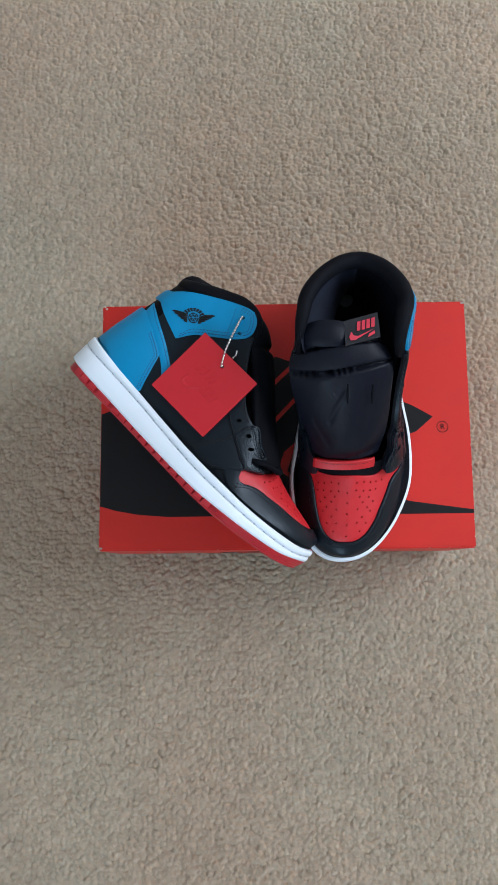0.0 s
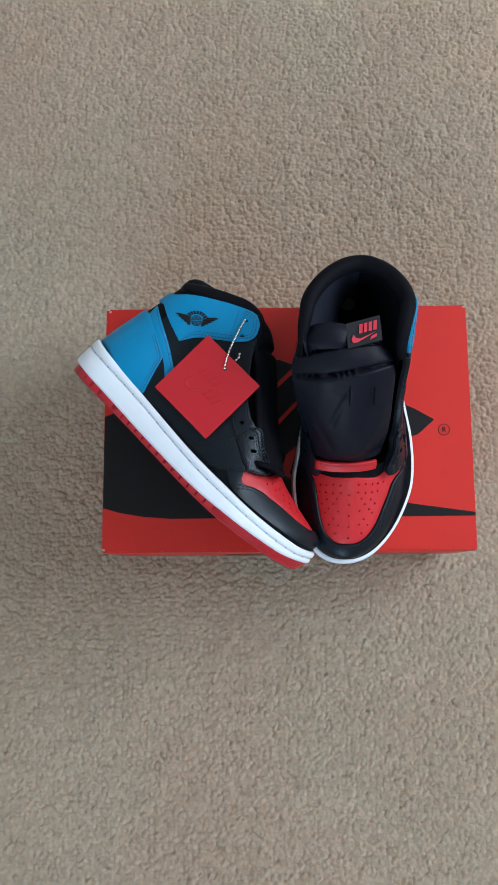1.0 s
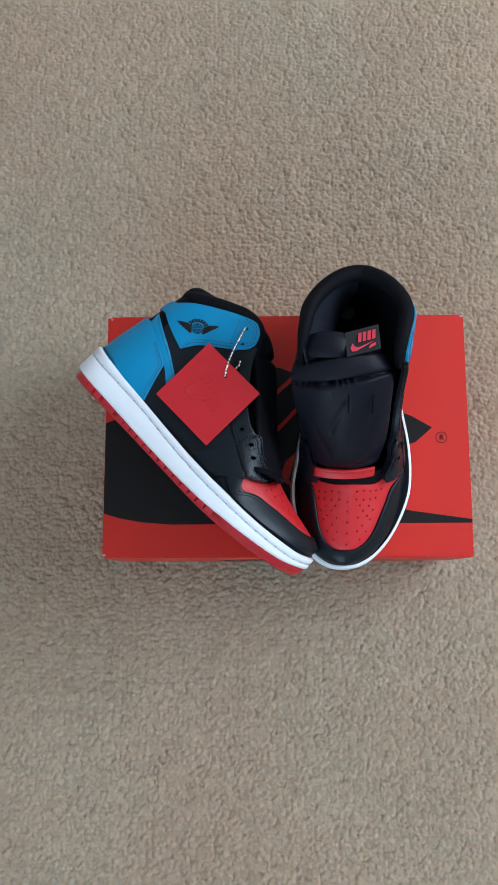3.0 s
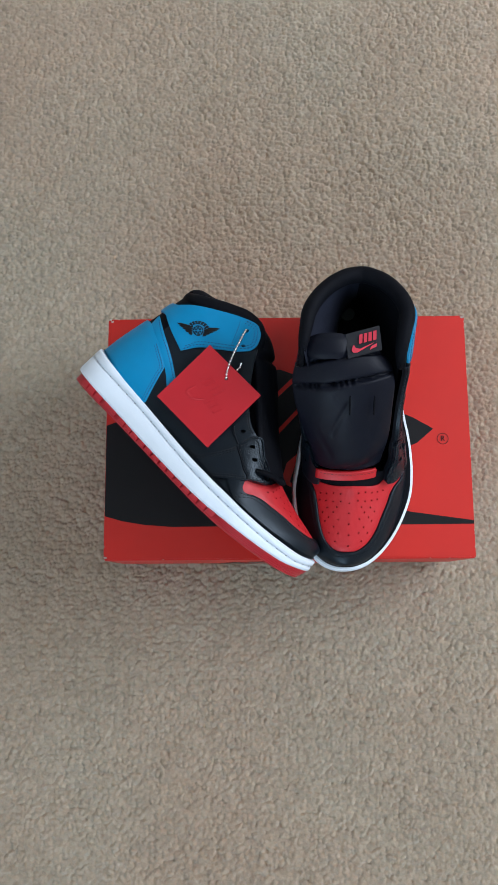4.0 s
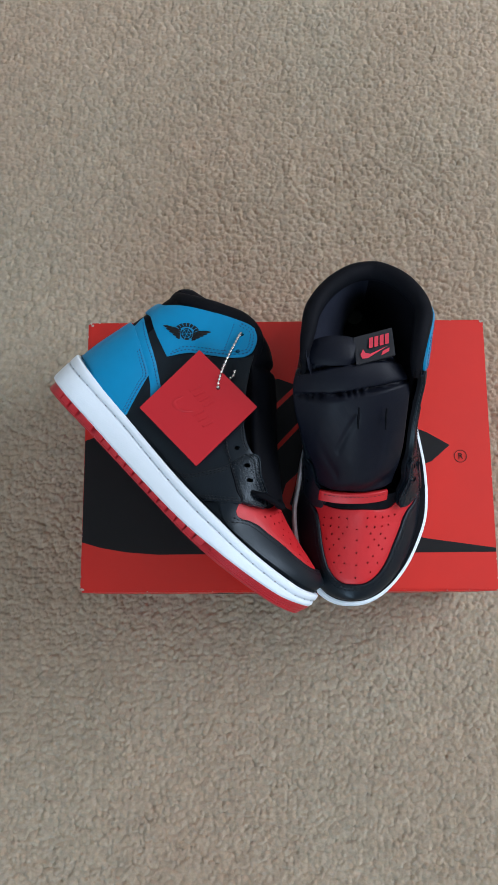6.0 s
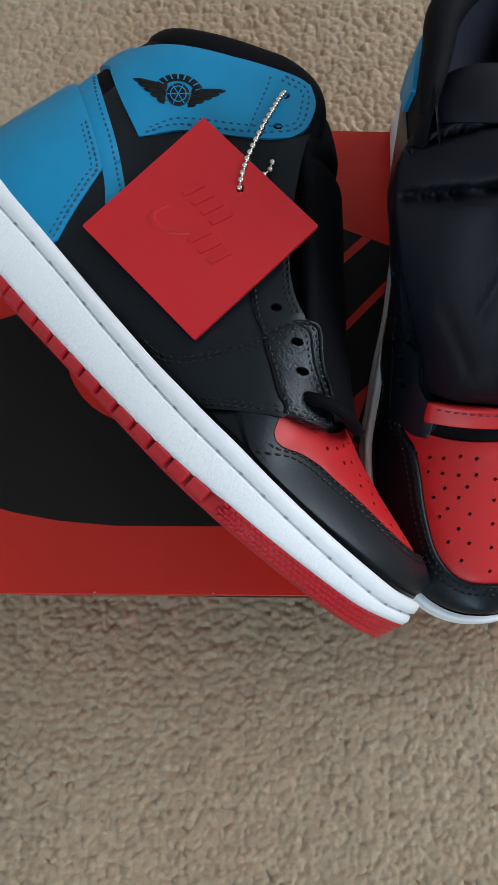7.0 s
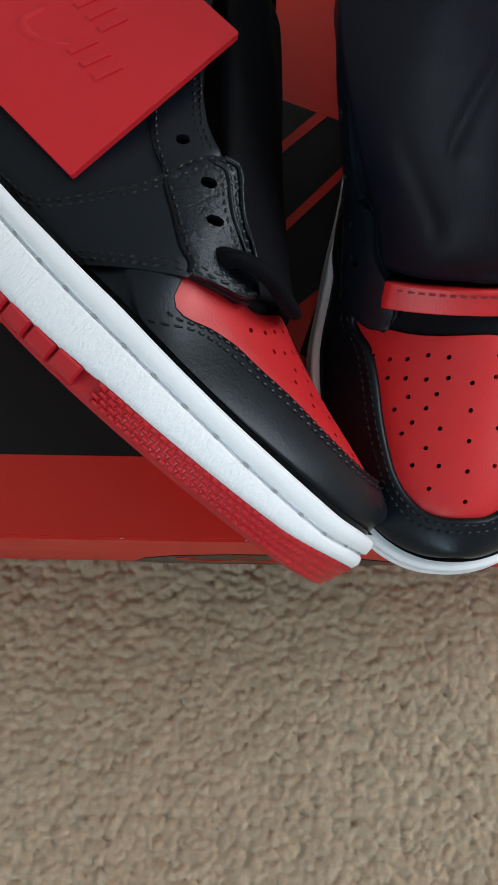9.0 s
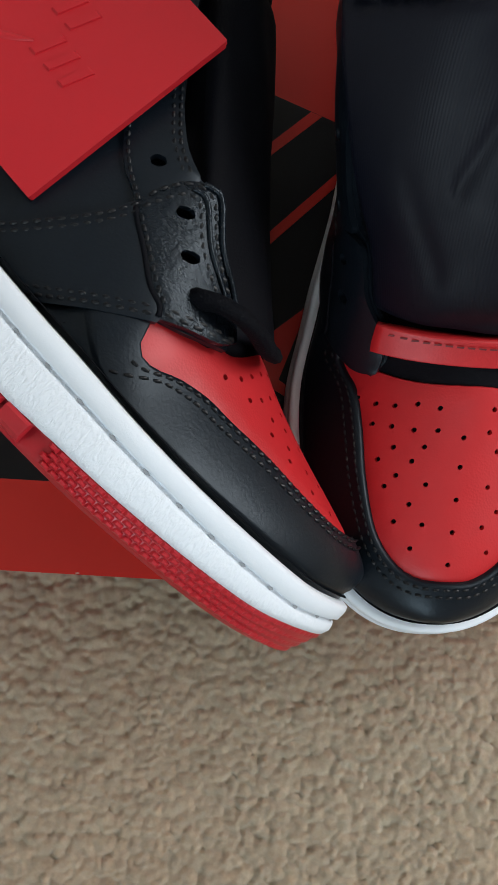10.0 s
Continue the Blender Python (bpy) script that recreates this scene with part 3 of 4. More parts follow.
def fill(fs, first, n, half, flip):
    """Close a ring whose two sides run heel to toe and back with strips across."""
    lat = [first + k for k in range(half)]
    med = [first] + [first + n - k for k in range(1, half - 1)] + [first + half - 1]
    for k in range(half - 1):
        q = [lat[k], lat[k + 1], med[k + 1], med[k]]
        q = list(dict.fromkeys(q))
        fs.append(tuple(q[::-1] if flip else q))


# side view of the edge of the opening, from the heel over the ankle and down the throat
EDGE = [(0.0127, 0.1265), (0.0212, 0.1297), (0.0362, 0.1347), (0.0582, 0.1392), (0.0752, 0.1412), (0.0855, 0.1385), (0.0932, 0.1290), (0.0985, 0.1170), (0.1122, 0.0997), (0.1237, 0.0882), (0.1325, 0.0818), (0.1376, 0.0792), (0.1430, 0.0780), (0.1475, 0.0790), (0.1530, 0.0752), (0.1585, 0.0705), (0.1645, 0.0670), (0.1732, 0.0612)]
EYELETS = [(0.1559, 0.0630), (0.1475, 0.0688), (0.1342, 0.0718), (0.1205, 0.0835), (0.1085, 0.0960)]


def build_shoe(name, label, mirrored, tongue, wide, tall, spread, lean, slump):
    sh = Shoe(name, label, mirrored, wide, tall)
    half = 90
    out, nrm = outline(half)
    n = len(out)
    # outsole with its side ribs
    rise = lambda x: 0.0018 * np.clip((np.asarray(x, float) - 0.234) / 0.026, 0, 1) ** 2.0
    ribbed = lambda deep, flush: lambda x: np.interp(x, [0.176, 0.182], [deep, flush])
    v, f = rings([((rise, 0.0030), 0.0140), ((rise, 0.0022), 0.0090), ((rise, 0.0004), 0.0060), ((rise, 0.0003), lambda x: np.interp(x, [0.225, LEN], [0.0032, 0.0054])), ((rise, 0.0022), lambda x: np.interp(x, [0.176, 0.182, 0.225, LEN], [0.0032, 0.0014, 0.0014, 0.0030])), ((red_z, -0.0012), ribbed(0.0036, 0.0005)), ((red_z, -0.0004), ribbed(0.0036, 0.0005)), ((red_z, 0.0), 0.0006)], out, nrm)
    fill(f, 0, n, half, True)
    outsole = sh.mesh("outsole", v, f, REDRUB, label="red rubber outsole with side ribs")
    arc = np.concatenate([[0], np.cumsum(np.linalg.norm(np.diff(out, axis=0), axis=1))])
    for side in (0, 1):
        for i in range(18):
            x = 0.020 + i * 0.0088
            k = np.argmin(np.abs(out[:half, 0] - x)) if side == 0 else half + np.argmin(np.abs(out[half:, 0] - x))
            c, m = out[k], nrm[k]
            t = np.array([-m[1], m[0]])
            w, hs = 0.00388, float(red_z(c[0])) / 0.0066
            vs = []
            for dz, ins in ((0.0008, 0.0036), (0.0016, 0.0014), (0.0026, 0.0006), (0.0056, -0.0002), (0.0063, 0.0001), (0.0066, 0.0008)):
                for dt in (-w, -w + 0.0004, w - 0.0004, w):
                    e = 0.0014 if abs(dt) == w else 0.0
                    vs.append((*(c + t * dt - m * (ins + e)), dz * hs))
            fs = [(r * 4 + q, r * 4 + q + 1, r * 4 + q + 5, r * 4 + q + 4)[::-1] for r in range(5) for q in range(3)]
            sh.mesh("tread_rib", vs, fs, REDRUB, outsole, smooth=False)
    # small rubber points round the toe
    vs, fs = [], []
    for c in resample(np.vstack([out, out[:1]]), 0.0027):
        if c[0] < 0.181:
            continue
        k = np.argmin(((out - c) ** 2).sum(1))
        m = nrm[k]
        t = np.array([-m[1], m[0]])
        for row in range(4):
            z = 0.0022 + float(rise(c[0])) + (float(red_z(c[0]) - rise(c[0])) - 0.0031) * row / 3
            o = len(vs)
            s = 0.00130
            sv = (float(red_z(c[0]) - rise(c[0])) - 0.0031) / 6.3
            inset = float(np.interp(c[0], [0.225, LEN], [0.0014, 0.0030]))
            cc = c + t * (row % 2) * 0.0013 - m * (inset + (0.0005 - inset) * row / 3)
            for dt, dz, pr in ((-s, -sv, -0.0001), (s, -sv, -0.0001), (s, sv, -0.0001), (-s, sv, -0.0001), (-s * 0.5, -sv * 0.45, 0.0006), (s * 0.5, -sv * 0.45, 0.0006), (s * 0.5, sv * 0.45, 0.0006), (-s * 0.5, sv * 0.45, 0.0006)):
                vs.append((*(cc + t * dt + m * pr * np.interp(c[0], [0.238, 0.252], [1.0, 0.25])), z + dz))
            fs += [(o + 4, o + 5, o + 6, o + 7), (o, o + 1, o + 5, o + 4), (o + 1, o + 2, o + 6, o + 5), (o + 2, o + 3, o + 7, o + 6), (o + 3, o, o + 4, o + 7)]
    tagged(sh.mesh("toe_tread", vs, fs, REDRUB, outsole, smooth=False), kind="stuff")
    # midsole: grained wall, stitched groove, smooth rim
    v, f = rings([((red_z, -0.0004), 0.0025), ((red_z, 0.0), 0.0002), ((red_z, 0.002), -0.0004), ((groove_z, -0.0016), 0.0), ((groove_z, -0.0008), 0.0005), ((groove_z, -0.0005), 0.0014), ((groove_z, 0.0006), 0.0014)], out, nrm)
    midsole = sh.mesh("midsole", v, f, WHITEG, label="white rubber midsole with grained side")
    v, f = rings([((groove_z, 0.0003), 0.0030), ((groove_z, 0.0003), 0.0010), ((groove_z, 0.0009), 0.0001), ((rim_z, -0.0014), 0.0004), ((rim_z, -0.0003), 0.0010), ((rim_z, 0.0), 0.0020), ((rim_z, 0.0), 0.0080), ((rim_z, -0.0004), 0.0100)], out, nrm)
    fill(f, 7 * n, n, half, False)
    sh.mesh("rim", v, f, WHITE, midsole)
    vs, fs = [], []
    loop = resample(np.vstack([out, out[:1]]), 0.0105)
    for i in range(len(loop) - 1):
        c = loop[i]
        k = np.argmin(((out - c) ** 2).sum(1))
        m = nrm[k]
        t = np.array([-m[1], m[0]])
        z = float(groove_z(c[0])) - 0.0001
        o = len(vs)
        for dt, dz, ins in ((-0.0012, 0, 0.0013), (0, -0.0005, 0.0008), (0.0012, 0, 0.0013), (0, 0.0005, 0.0008)):
            vs.append((*(c + t * dt - m * ins), z + dz))
        fs.append((o, o + 1, o + 2, o + 3))
    tagged(sh.mesh("sole_stitching", vs, fs, PALE, midsole), kind="stuff")
    # insole
    v, f = rings([((rim_z, 0.0015), 0.0030)], out, nrm)
    fill(f, 0, n, half, False)
    insole = sh.mesh("insole", v[:, :3], f, LINING)
    dz = float(rim_z(0.03)) + 0.0019
    ring = [(0.031 + 0.0065 * math.cos(a), -0.002 + 0.0065 * math.sin(a), dz) for a in np.linspace(0, 2 * math.pi, 25)[:-1]]
    sh.mesh("insole_spot", ring, [tuple(range(24))], GREY, insole, smooth=False)

    # last-shaped black shell: toe dome and two sides
    lat, med = side_map(1, spread, lean), side_map(-1, spread, lean)
    dome = np.vstack([[(0.160, -0.041)], [(x, -float(wide_m(x) * toe_cap(x)) * 0.985) for x in np.linspace(0.164, ULEN - 0.0006, 30)],
                      [(x, float(wide_l(x) * toe_cap(x)) * 0.985) for x in np.linspace(ULEN - 0.0006, 0.164, 30)], [(0.160, 0.044), (0.168, 0.036), (0.1770, 0.022), (0.1825, 0.0), (0.1770, -0.022), (0.168, -0.034)]])
    sh.panel("toe_lining", dome, plan_map, LINING, -0.0006, 0.0012, 0.003, up=True)
    edge = spline(EDGE, 6)
    # the outer collar edge of a shoe that lies on its side sags behind the ankle
    slumped = edge - np.stack([0 * edge[:, 0], slump * np.interp(edge[:, 0], [0.0127, 0.026, 0.038, 0.066], [0.8, 1.1, 0.9, 0.0])], 1)
    for sgn, f in ((1, lat), (-1, med)):
        e = to_p(slumped if sgn > 0 else edge)
        sew = sh.stitch if sgn > 0 else (lambda *line, **more: None)
        base = np.array([(x, float(feather(x)) - 0.001 + float(spring(x))) for x in np.linspace(0.155, 0.012, 22)])
        poly = np.vstack([[(0.0, 0.1250 - (0.3 * slump if sgn > 0 else 0.0))], e, to_p([(0.1762, 0.0570), (0.1670, 0.0520), (0.1560, 0.0440), (0.1490, 0.0300)]), on_last(base), [(0.0, 0.026)]])
        holes = [(*e2, 0.0018) for e2 in to_p(EYELETS)]
        under_holes = [(a, b, 0.0026) for a, b, c in holes]
        sh.panel("side_lining", poly, f, LINING, 0.0, 0.003, 0.004, under_holes)
        # light in the colour: medial wall gets the lit navy, lateral the black
        sh.panel("inner_lining", np.vstack([poly[:1], e[: 6 * 10], on_last([(0.150, 0.060), (0.150, 0.030)]), [(0.0, 0.030)]]), inward(f), LIT_SATIN if sgn < 0 else LINING, -0.0012, 0.0005, 0.005, label="navy-black satin lining, coloured as lit from across" if sgn < 0 else "")
        # quarter
        q = np.vstack([to_p([(0.026, 0.098), (0.050, 0.085), (0.060, 0.096), (0.085, 0.114)]), to_p(edge[6 * 6 + 2:])])
        low = np.array([(x, float(feather(x)) + float(spring(x))) for x in np.linspace(0.149, 0.038, 20)])
        poly = np.vstack([q, to_p([(0.1771, 0.0565), (0.1690, 0.0512), (0.1600, 0.0470), (0.1500, 0.0370)]), on_last(low), to_p([(0.024, 0.066)])])
        quarter = sh.panel("quarter", poly, f, BLACK, 0.0012, 0.002, 0.0035, under_holes, label="smooth black leather quarter")
        # upper and lower eyelet stays
        stay_out = spline([(0.094, 0.125), (0.100, 0.1155), (0.112, 0.1000), (0.1233, 0.0882), (0.1323, 0.0816), (0.1376, 0.0790), (0.1432, 0.0776)], 6)
        stay_in = spline([(0.1430, 0.0640), (0.1400, 0.0610), (0.1362, 0.0628), (0.1278, 0.0662), (0.112, 0.080), (0.096, 0.098), (0.087, 0.112)], 6)
        ob = sh.panel("upper_eyelet_stay", to_p(np.vstack([stay_out, stay_in])), f, BLACK, 0.0028, 0.002, 0.0025, holes[2:])
        for line in ([(0.1090, 0.0975), (0.1215, 0.0865), (0.1311, 0.0787), (0.1345, 0.0770), (0.1399, 0.0748)], [(0.1102, 0.0990), (0.1228, 0.0878), (0.1322, 0.0800), (0.1362, 0.0779), (0.1411, 0.0762)]):
            sew(to_p(spline(line, 8)), f, THREADB, 0.0030, parent=ob)
        sew(to_p(spline([(0.1020, 0.0935), (0.1140, 0.0795), (0.1285, 0.0672), (0.1395, 0.0622)], 8)), f, THREADB, 0.0030, parent=ob)
        # wide curved overlay below the stays
        over = np.vstack([spline([(0.104, 0.0285), (0.1192, 0.0305), (0.1290, 0.0425), (0.1362, 0.0548), (0.1390, 0.0625), (0.1402, 0.0680)], 6), spline([(0.1480, 0.0610), (0.1630, 0.0530)], 3),
                          spline([(0.1640, 0.0474), (0.1590, 0.0435), (0.1520, 0.0378), (0.1395, 0.0262)], 4)])
        side = sh.panel("side_overlay", to_p(over), f, BLACK, 0.0030, 0.002, 0.003)
        for line in ([(0.108, 0.0287), (0.1204, 0.0312), (0.1300, 0.0428), (0.1372, 0.0545), (0.1400, 0.0622)], [(0.110, 0.0275), (0.1216, 0.0300), (0.1314, 0.0416), (0.1386, 0.0533), (0.1416, 0.0610)],
                     [(0.1380, 0.0268), (0.1508, 0.0388), (0.1575, 0.0443), (0.1622, 0.0482)], [(0.1362, 0.0276), (0.1494, 0.0398), (0.1562, 0.0455), (0.1606, 0.0492)]):
            sew(to_p(spline(line, 8)), f, THREADB, 0.0032, parent=side)
        # lower stay, sewn on over it; glossy with beads along its free edge outside
        o2 = spline([(0.1392, 0.0632), (0.1402, 0.0690), (0.1415, 0.0735), (0.1440, 0.0768), (0.1473, 0.0788), (0.1500, 0.0776), (0.1530, 0.0749), (0.1582, 0.0704), (0.1643, 0.0669), (0.1690, 0.0638), (0.1765, 0.0580)], 6)
        i2 = spline([(0.1765, 0.0580), (0.1748, 0.0546), (0.1690, 0.0515), (0.1634, 0.0480)], 6)[1:]
        l2 = spline([(0.1634, 0.0480), (0.1612, 0.0503), (0.1568, 0.0518), (0.1492, 0.0559), (0.1410, 0.0601), (0.1392, 0.0632)], 6)[1:-1]
        # medial stay takes the duller leather, standing in for shade on that side
        ob = sh.panel("lower_eyelet_stay", to_p(np.vstack([o2, i2, l2])), f, CREASED if sgn > 0 else BLACK, 0.0034, 0.002, 0.0018, holes[:2], label="creased glossy black leather eyelet stay" if sgn > 0 else "")
        row1 = spline([(0.1398, 0.0645), (0.1404, 0.0685), (0.1418, 0.0722), (0.1437, 0.0750), (0.1462, 0.0766), (0.1486, 0.0762), (0.1514, 0.0740), (0.1558, 0.0703), (0.1620, 0.0663), (0.1680, 0.0630)], 8)
        row2 = spline([(0.1412, 0.0614), (0.1424, 0.0660), (0.1434, 0.0700), (0.1447, 0.0726), (0.1466, 0.0733), (0.1494, 0.0716), (0.1538, 0.0680), (0.1590, 0.0648), (0.1668, 0.0610)], 8)
        for row in (row1, row2):
            sew(to_p(row), f, THREADB, 0.0036, parent=ob)
        for line, r in () if sgn < 0 else (([(0.1446, 0.0766), (0.1473, 0.0782), (0.1499, 0.0771), (0.1528, 0.0745), (0.1580, 0.0700), (0.1641, 0.0665), (0.1688, 0.0635)], 0.0008),
                        ([(0.1442, 0.0738), (0.1464, 0.0749), (0.1491, 0.0738), (0.1527, 0.0709), (0.1574, 0.0675), (0.1645, 0.0637), (0.1676, 0.0620)], 0.0007)):
            pb, nb = normals(f, to_p(spline(line, 8)), False)
            sh.tube("edge_bead", pb + nb * 0.0035, r, CREASED, ob, n=8)
        seam_at, seam_up = normals(f, to_p(l2[:-4]), False)
        sh.tube("seam_cord", seam_at + seam_up * 0.0030, 0.0007, LINING, ob, n=6)
        sew(to_p(spline([(0.1422, 0.0606), (0.1492, 0.0572), (0.1572, 0.0532), (0.1618, 0.0512)], 8)), f, THREADB, 0.0036, parent=ob)
        for gap in (0.0012, 0.0028):
            sew(to_p(spline([(0.1632, 0.0482 + gap), (0.1690, 0.0515 + gap), (0.1742, 0.0545 + gap), (0.1760, 0.0566 + gap * 0.4)], 8)), f, THREADB, 0.0036, parent=ob)
        # blue heel stripe
        stripe = np.vstack([to_p(spline([(0.0115, 0.0885), (0.040, 0.0745), (0.066, 0.0590)], 6)), to_p(spline([(0.064, 0.0500), (0.049, 0.0610), (0.0125, 0.0790)], 6))])
        ob = sh.panel("heel_stripe", stripe, f, BLUE, 0.0019, 0.0018, 0.0025)
        sew(to_p([(0.0155, 0.0858), (0.040, 0.0724), (0.0640, 0.0580)]), f, THREADL, 0.0020, parent=ob)

    # padded collar roll, one piece from front to front
    e, e_lat = (np.vstack([[(0.0, 0.1243)], to_p(side)[: 6 * 6 + 3]]) for side in (edge, slumped))
    (pl, nl), (pm, nm) = normals(lat, e_lat, False), normals(med, e, False)
    tuck = np.interp(np.arange(len(pm)), [0, 10, 26], [0.0038, 0.0028, 0.0012])[:, None]
    p = np.vstack([(pm - nm * tuck)[32:0:-1], (pl - nl * 0.0038)]) - [0, 0, 0.0030]
    p = spline(resample(p, 0.012), 4)
    r = np.interp(np.linspace(0, 1, len(p)), [0, 0.08, 0.2, 0.5, 0.8, 0.92, 1], [0.0024, 0.0048, 0.0062, 0.0066, 0.0062, 0.0048, 0.0024])
    sh.tube("collar_padding", p, r, LINING, flat=1.15, n=14, label="padded black textile collar")

    # blue heel counter, wrapping round the heel
    c = [(0.0125, 0.0790), (0.030, 0.0715), (0.049, 0.0615), (0.0515, 0.0545), (0.0555, 0.0430), (0.0600, 0.0300)]
    lead = to_p(np.vstack([spline(c[:3], 6), spline(c[2:], 6)]))
    bottom = on_last([(x, float(feather(x)) + float(spring(x))) for x in np.linspace(0.067, 0.0042, 16)])
    right = np.vstack([lead, bottom])
    left = right[::-1] * [-1, 1]
    counter = sh.panel("heel_counter", np.vstack([left, right]), lat, BLUE, 0.0024, 0.002, 0.003, label="bright blue leather heel counter")
    for gap in (0.0014, 0.0034):
        s = spline([(0.030, 0.0712 - gap), (0.0485 - gap * 0.7, 0.0610 - gap * 0.7), (0.0512 - gap, 0.0540), (0.0552 - gap, 0.0428), (0.0595 - gap, 0.0300)], 8)
        for sgn in (1, -1):
            sh.stitch(to_p(s) * [sgn, 1], lat, THREADL, 0.0025, parent=counter)
    # blue ankle collar, wrapping round the heel
    top = [(0.0175, 0.1055), (0.030, 0.1155), (0.053, 0.1292), (0.072, 0.1378), (0.0800, 0.1394)]
    front = [(0.0800, 0.1394), (0.0868, 0.1352), (0.0912, 0.1262), (0.0900, 0.1192)]
    under = [(0.0900, 0.1192), (0.0820, 0.1112), (0.0680, 0.1010), (0.0590, 0.0945), (0.0540, 0.0890), (0.0480, 0.0800)]
    lead = to_p(np.vstack([spline(top, 6), spline(front, 6)[1:], spline(under, 6)[1:], spline([(0.0480, 0.0800), (0.030, 0.0865), (0.0160, 0.0930)], 5)[1:]]))
    band = np.vstack([[(0.0, 0.1010)], lead, [(0.0, 0.0905)]])
    inner_band = np.vstack([[(0.0, 0.0985)], to_p(np.vstack([spline([(0.0175, 0.0985), (0.030, 0.1050), (0.053, 0.1125), (0.066, 0.1140)], 6), [(0.0660, 0.1000)], spline([(0.0590, 0.0945), (0.0540, 0.0890), (0.0480, 0.0800)], 6), spline([(0.0480, 0.0800), (0.030, 0.0865), (0.0160, 0.0930)], 5)[1:]])), [(0.0, 0.0905)]])
    for sgn, f in ((1, lat), (-1, med)):
        collar = sh.panel("ankle_collar", band if sgn > 0 else inner_band, f, BLUE, 0.0024, 0.0022, 0.003, [] if sgn < 0 else [(*to_p([e3])[0], 0.0016) for e3 in ((0.0765, 0.1297), (0.0835, 0.1188))], label="bright blue leather ankle collar")
        if sgn < 0:
            continue
        for gap in (0.0018, 0.0040):
            s = np.vstack([spline([(0.070, 0.1369 - gap), (0.0795, 0.1391 - gap), (0.0863 - gap * 0.8, 0.1346 - gap * 0.7), (0.0909 - gap, 0.1258), (0.0896 - gap * 0.7, 0.1199 + gap * 0.6)], 6),
                           spline([(0.0896 - gap * 0.6, 0.1199 + gap * 0.8), (0.0820 - gap * 0.5, 0.1114 + gap), (0.0680 - gap * 0.5, 0.1012 + gap), (0.0590 - gap * 0.5, 0.0947 + gap), (0.0535 - gap * 0.5, 0.0892 + gap), (0.0485 - gap * 0.2, 0.0806 + gap)], 6)[1:]])
            sh.stitch(to_p(s), f, THREADL, 0.0025, parent=collar)
        sh.stitch(to_p([(0.0665, 0.1318), (0.0775, 0.1095)][::-1]), f, THREADL, 0.0025, parent=collar)
        # winged badge: a plain round form with feather bars, outside ankle only
        if sgn > 0:
            cx, cz, tilt = 0.0460, 0.1030, math.radians(36)
            turn = lambda a, b: (cx + a * math.cos(tilt) - b * math.sin(tilt), cz + a * math.sin(tilt) + b * math.cos(tilt))
            disc = [turn(0.0043 * math.cos(k * math.pi / 12), -0.0012 + 0.0043 * math.sin(k * math.pi / 12)) for k in range(24)]
            sh.panel("badge_ball", to_p(disc), f, PRINT, 0.0032, 0.0008, 0.0012, parent=collar)
            arch = [turn(r * 1.25 * math.cos(radians(k)), -0.0010 + r * math.sin(radians(k))) for r, span in ((0.0078, range(8, 173, 8)), (0.0051, range(172, 7, -8))) for k in span]
            sh.panel("badge_arch", to_p(arch), f, PRINT, 0.0032, 0.0008, 0.0010, parent=collar)
            thin = [[turn(r * math.cos(k * math.pi / 14), -0.0012 + r * math.sin(k * math.pi / 14)) for r in (0.0027, 0.0031) for k in range(29)]]
            thin += [[turn(0.0042 * u * math.cos(a) - w * math.sin(a), -0.0012 + 0.0042 * u * math.sin(a) + w * math.cos(a)) for w in (-0.0002, 0.0002) for u in np.linspace(-1, 1, 29)] for a in (0.2, 1.25, 2.3)]
            thin += [[turn(r * 1.25 * math.cos(radians(a)), -0.0010 + r * math.sin(radians(a))) for a in (q, q + 4) for r in np.linspace(0.0054, 0.0075, 29)] for q in range(24, 160, 18)]
            for line in thin:
                pr, nr = normals(f, to_p(line), False)
                sh.mesh("badge_line", pr + nr * 0.0034, [(k, k + 1, 30 + k, 29 + k) for k in range(28)], BLUE, collar, smooth=False)
            for s in (-1, 1):
                for k in range(5):
                    b0, reach = 0.0006 - 0.0016 * k, (0.0182, 0.0160, 0.0134, 0.0106, 0.0078)[k]
                    b1, rise = b0 + 0.00140, 0.0012 - 0.0001 * k
                    bar = [turn(s * 0.0046, b0), turn(s * reach * 0.62, b0 + rise * 0.2), turn(s * reach * 0.9, b0 + rise * 0.7), turn(s * reach, (b0 + b1) / 2 + rise), turn(s * reach * 0.85, b1 + rise * 0.85), turn(s * reach * 0.5, b1 + rise * 0.25), turn(s * 0.0046, b1)]
                    sh.panel("badge_feather", to_p(bar), f, PRINT, 0.0032, 0.0008, 0.0009, parent=collar)

    # red toe box with punched holes
    rl = spline([(0.1642, 0.0368), (0.1640, 0.0384), (0.1652, 0.0400), (0.1686, 0.0410), (0.1738, 0.0396), (0.1795, 0.0352), (0.1860, 0.0318), (0.1940, 0.0296), (0.2060, 0.0256), (0.2190, 0.0212), (0.2290, 0.0152), (0.2348, 0.0075), (0.2360, 0.0)], 6)
    rm = spline([(0.2360, 0.0), (0.2352, -0.0080), (0.2310, -0.0148), (0.2220, -0.0212), (0.2070, -0.0262), (0.1930, -0.0292), (0.1820, -0.0322), (0.1760, -0.0358), (0.1710, -0.0380), (0.1685, -0.0362)], 6)
    throat = spline([(0.1685, -0.0362), (0.1752, -0.0320), (0.1812, -0.0180), (0.1826, 0.0), (0.1812, 0.0180), (0.1735, 0.0270), (0.1665, 0.0330), (0.1642, 0.0368)], 6)
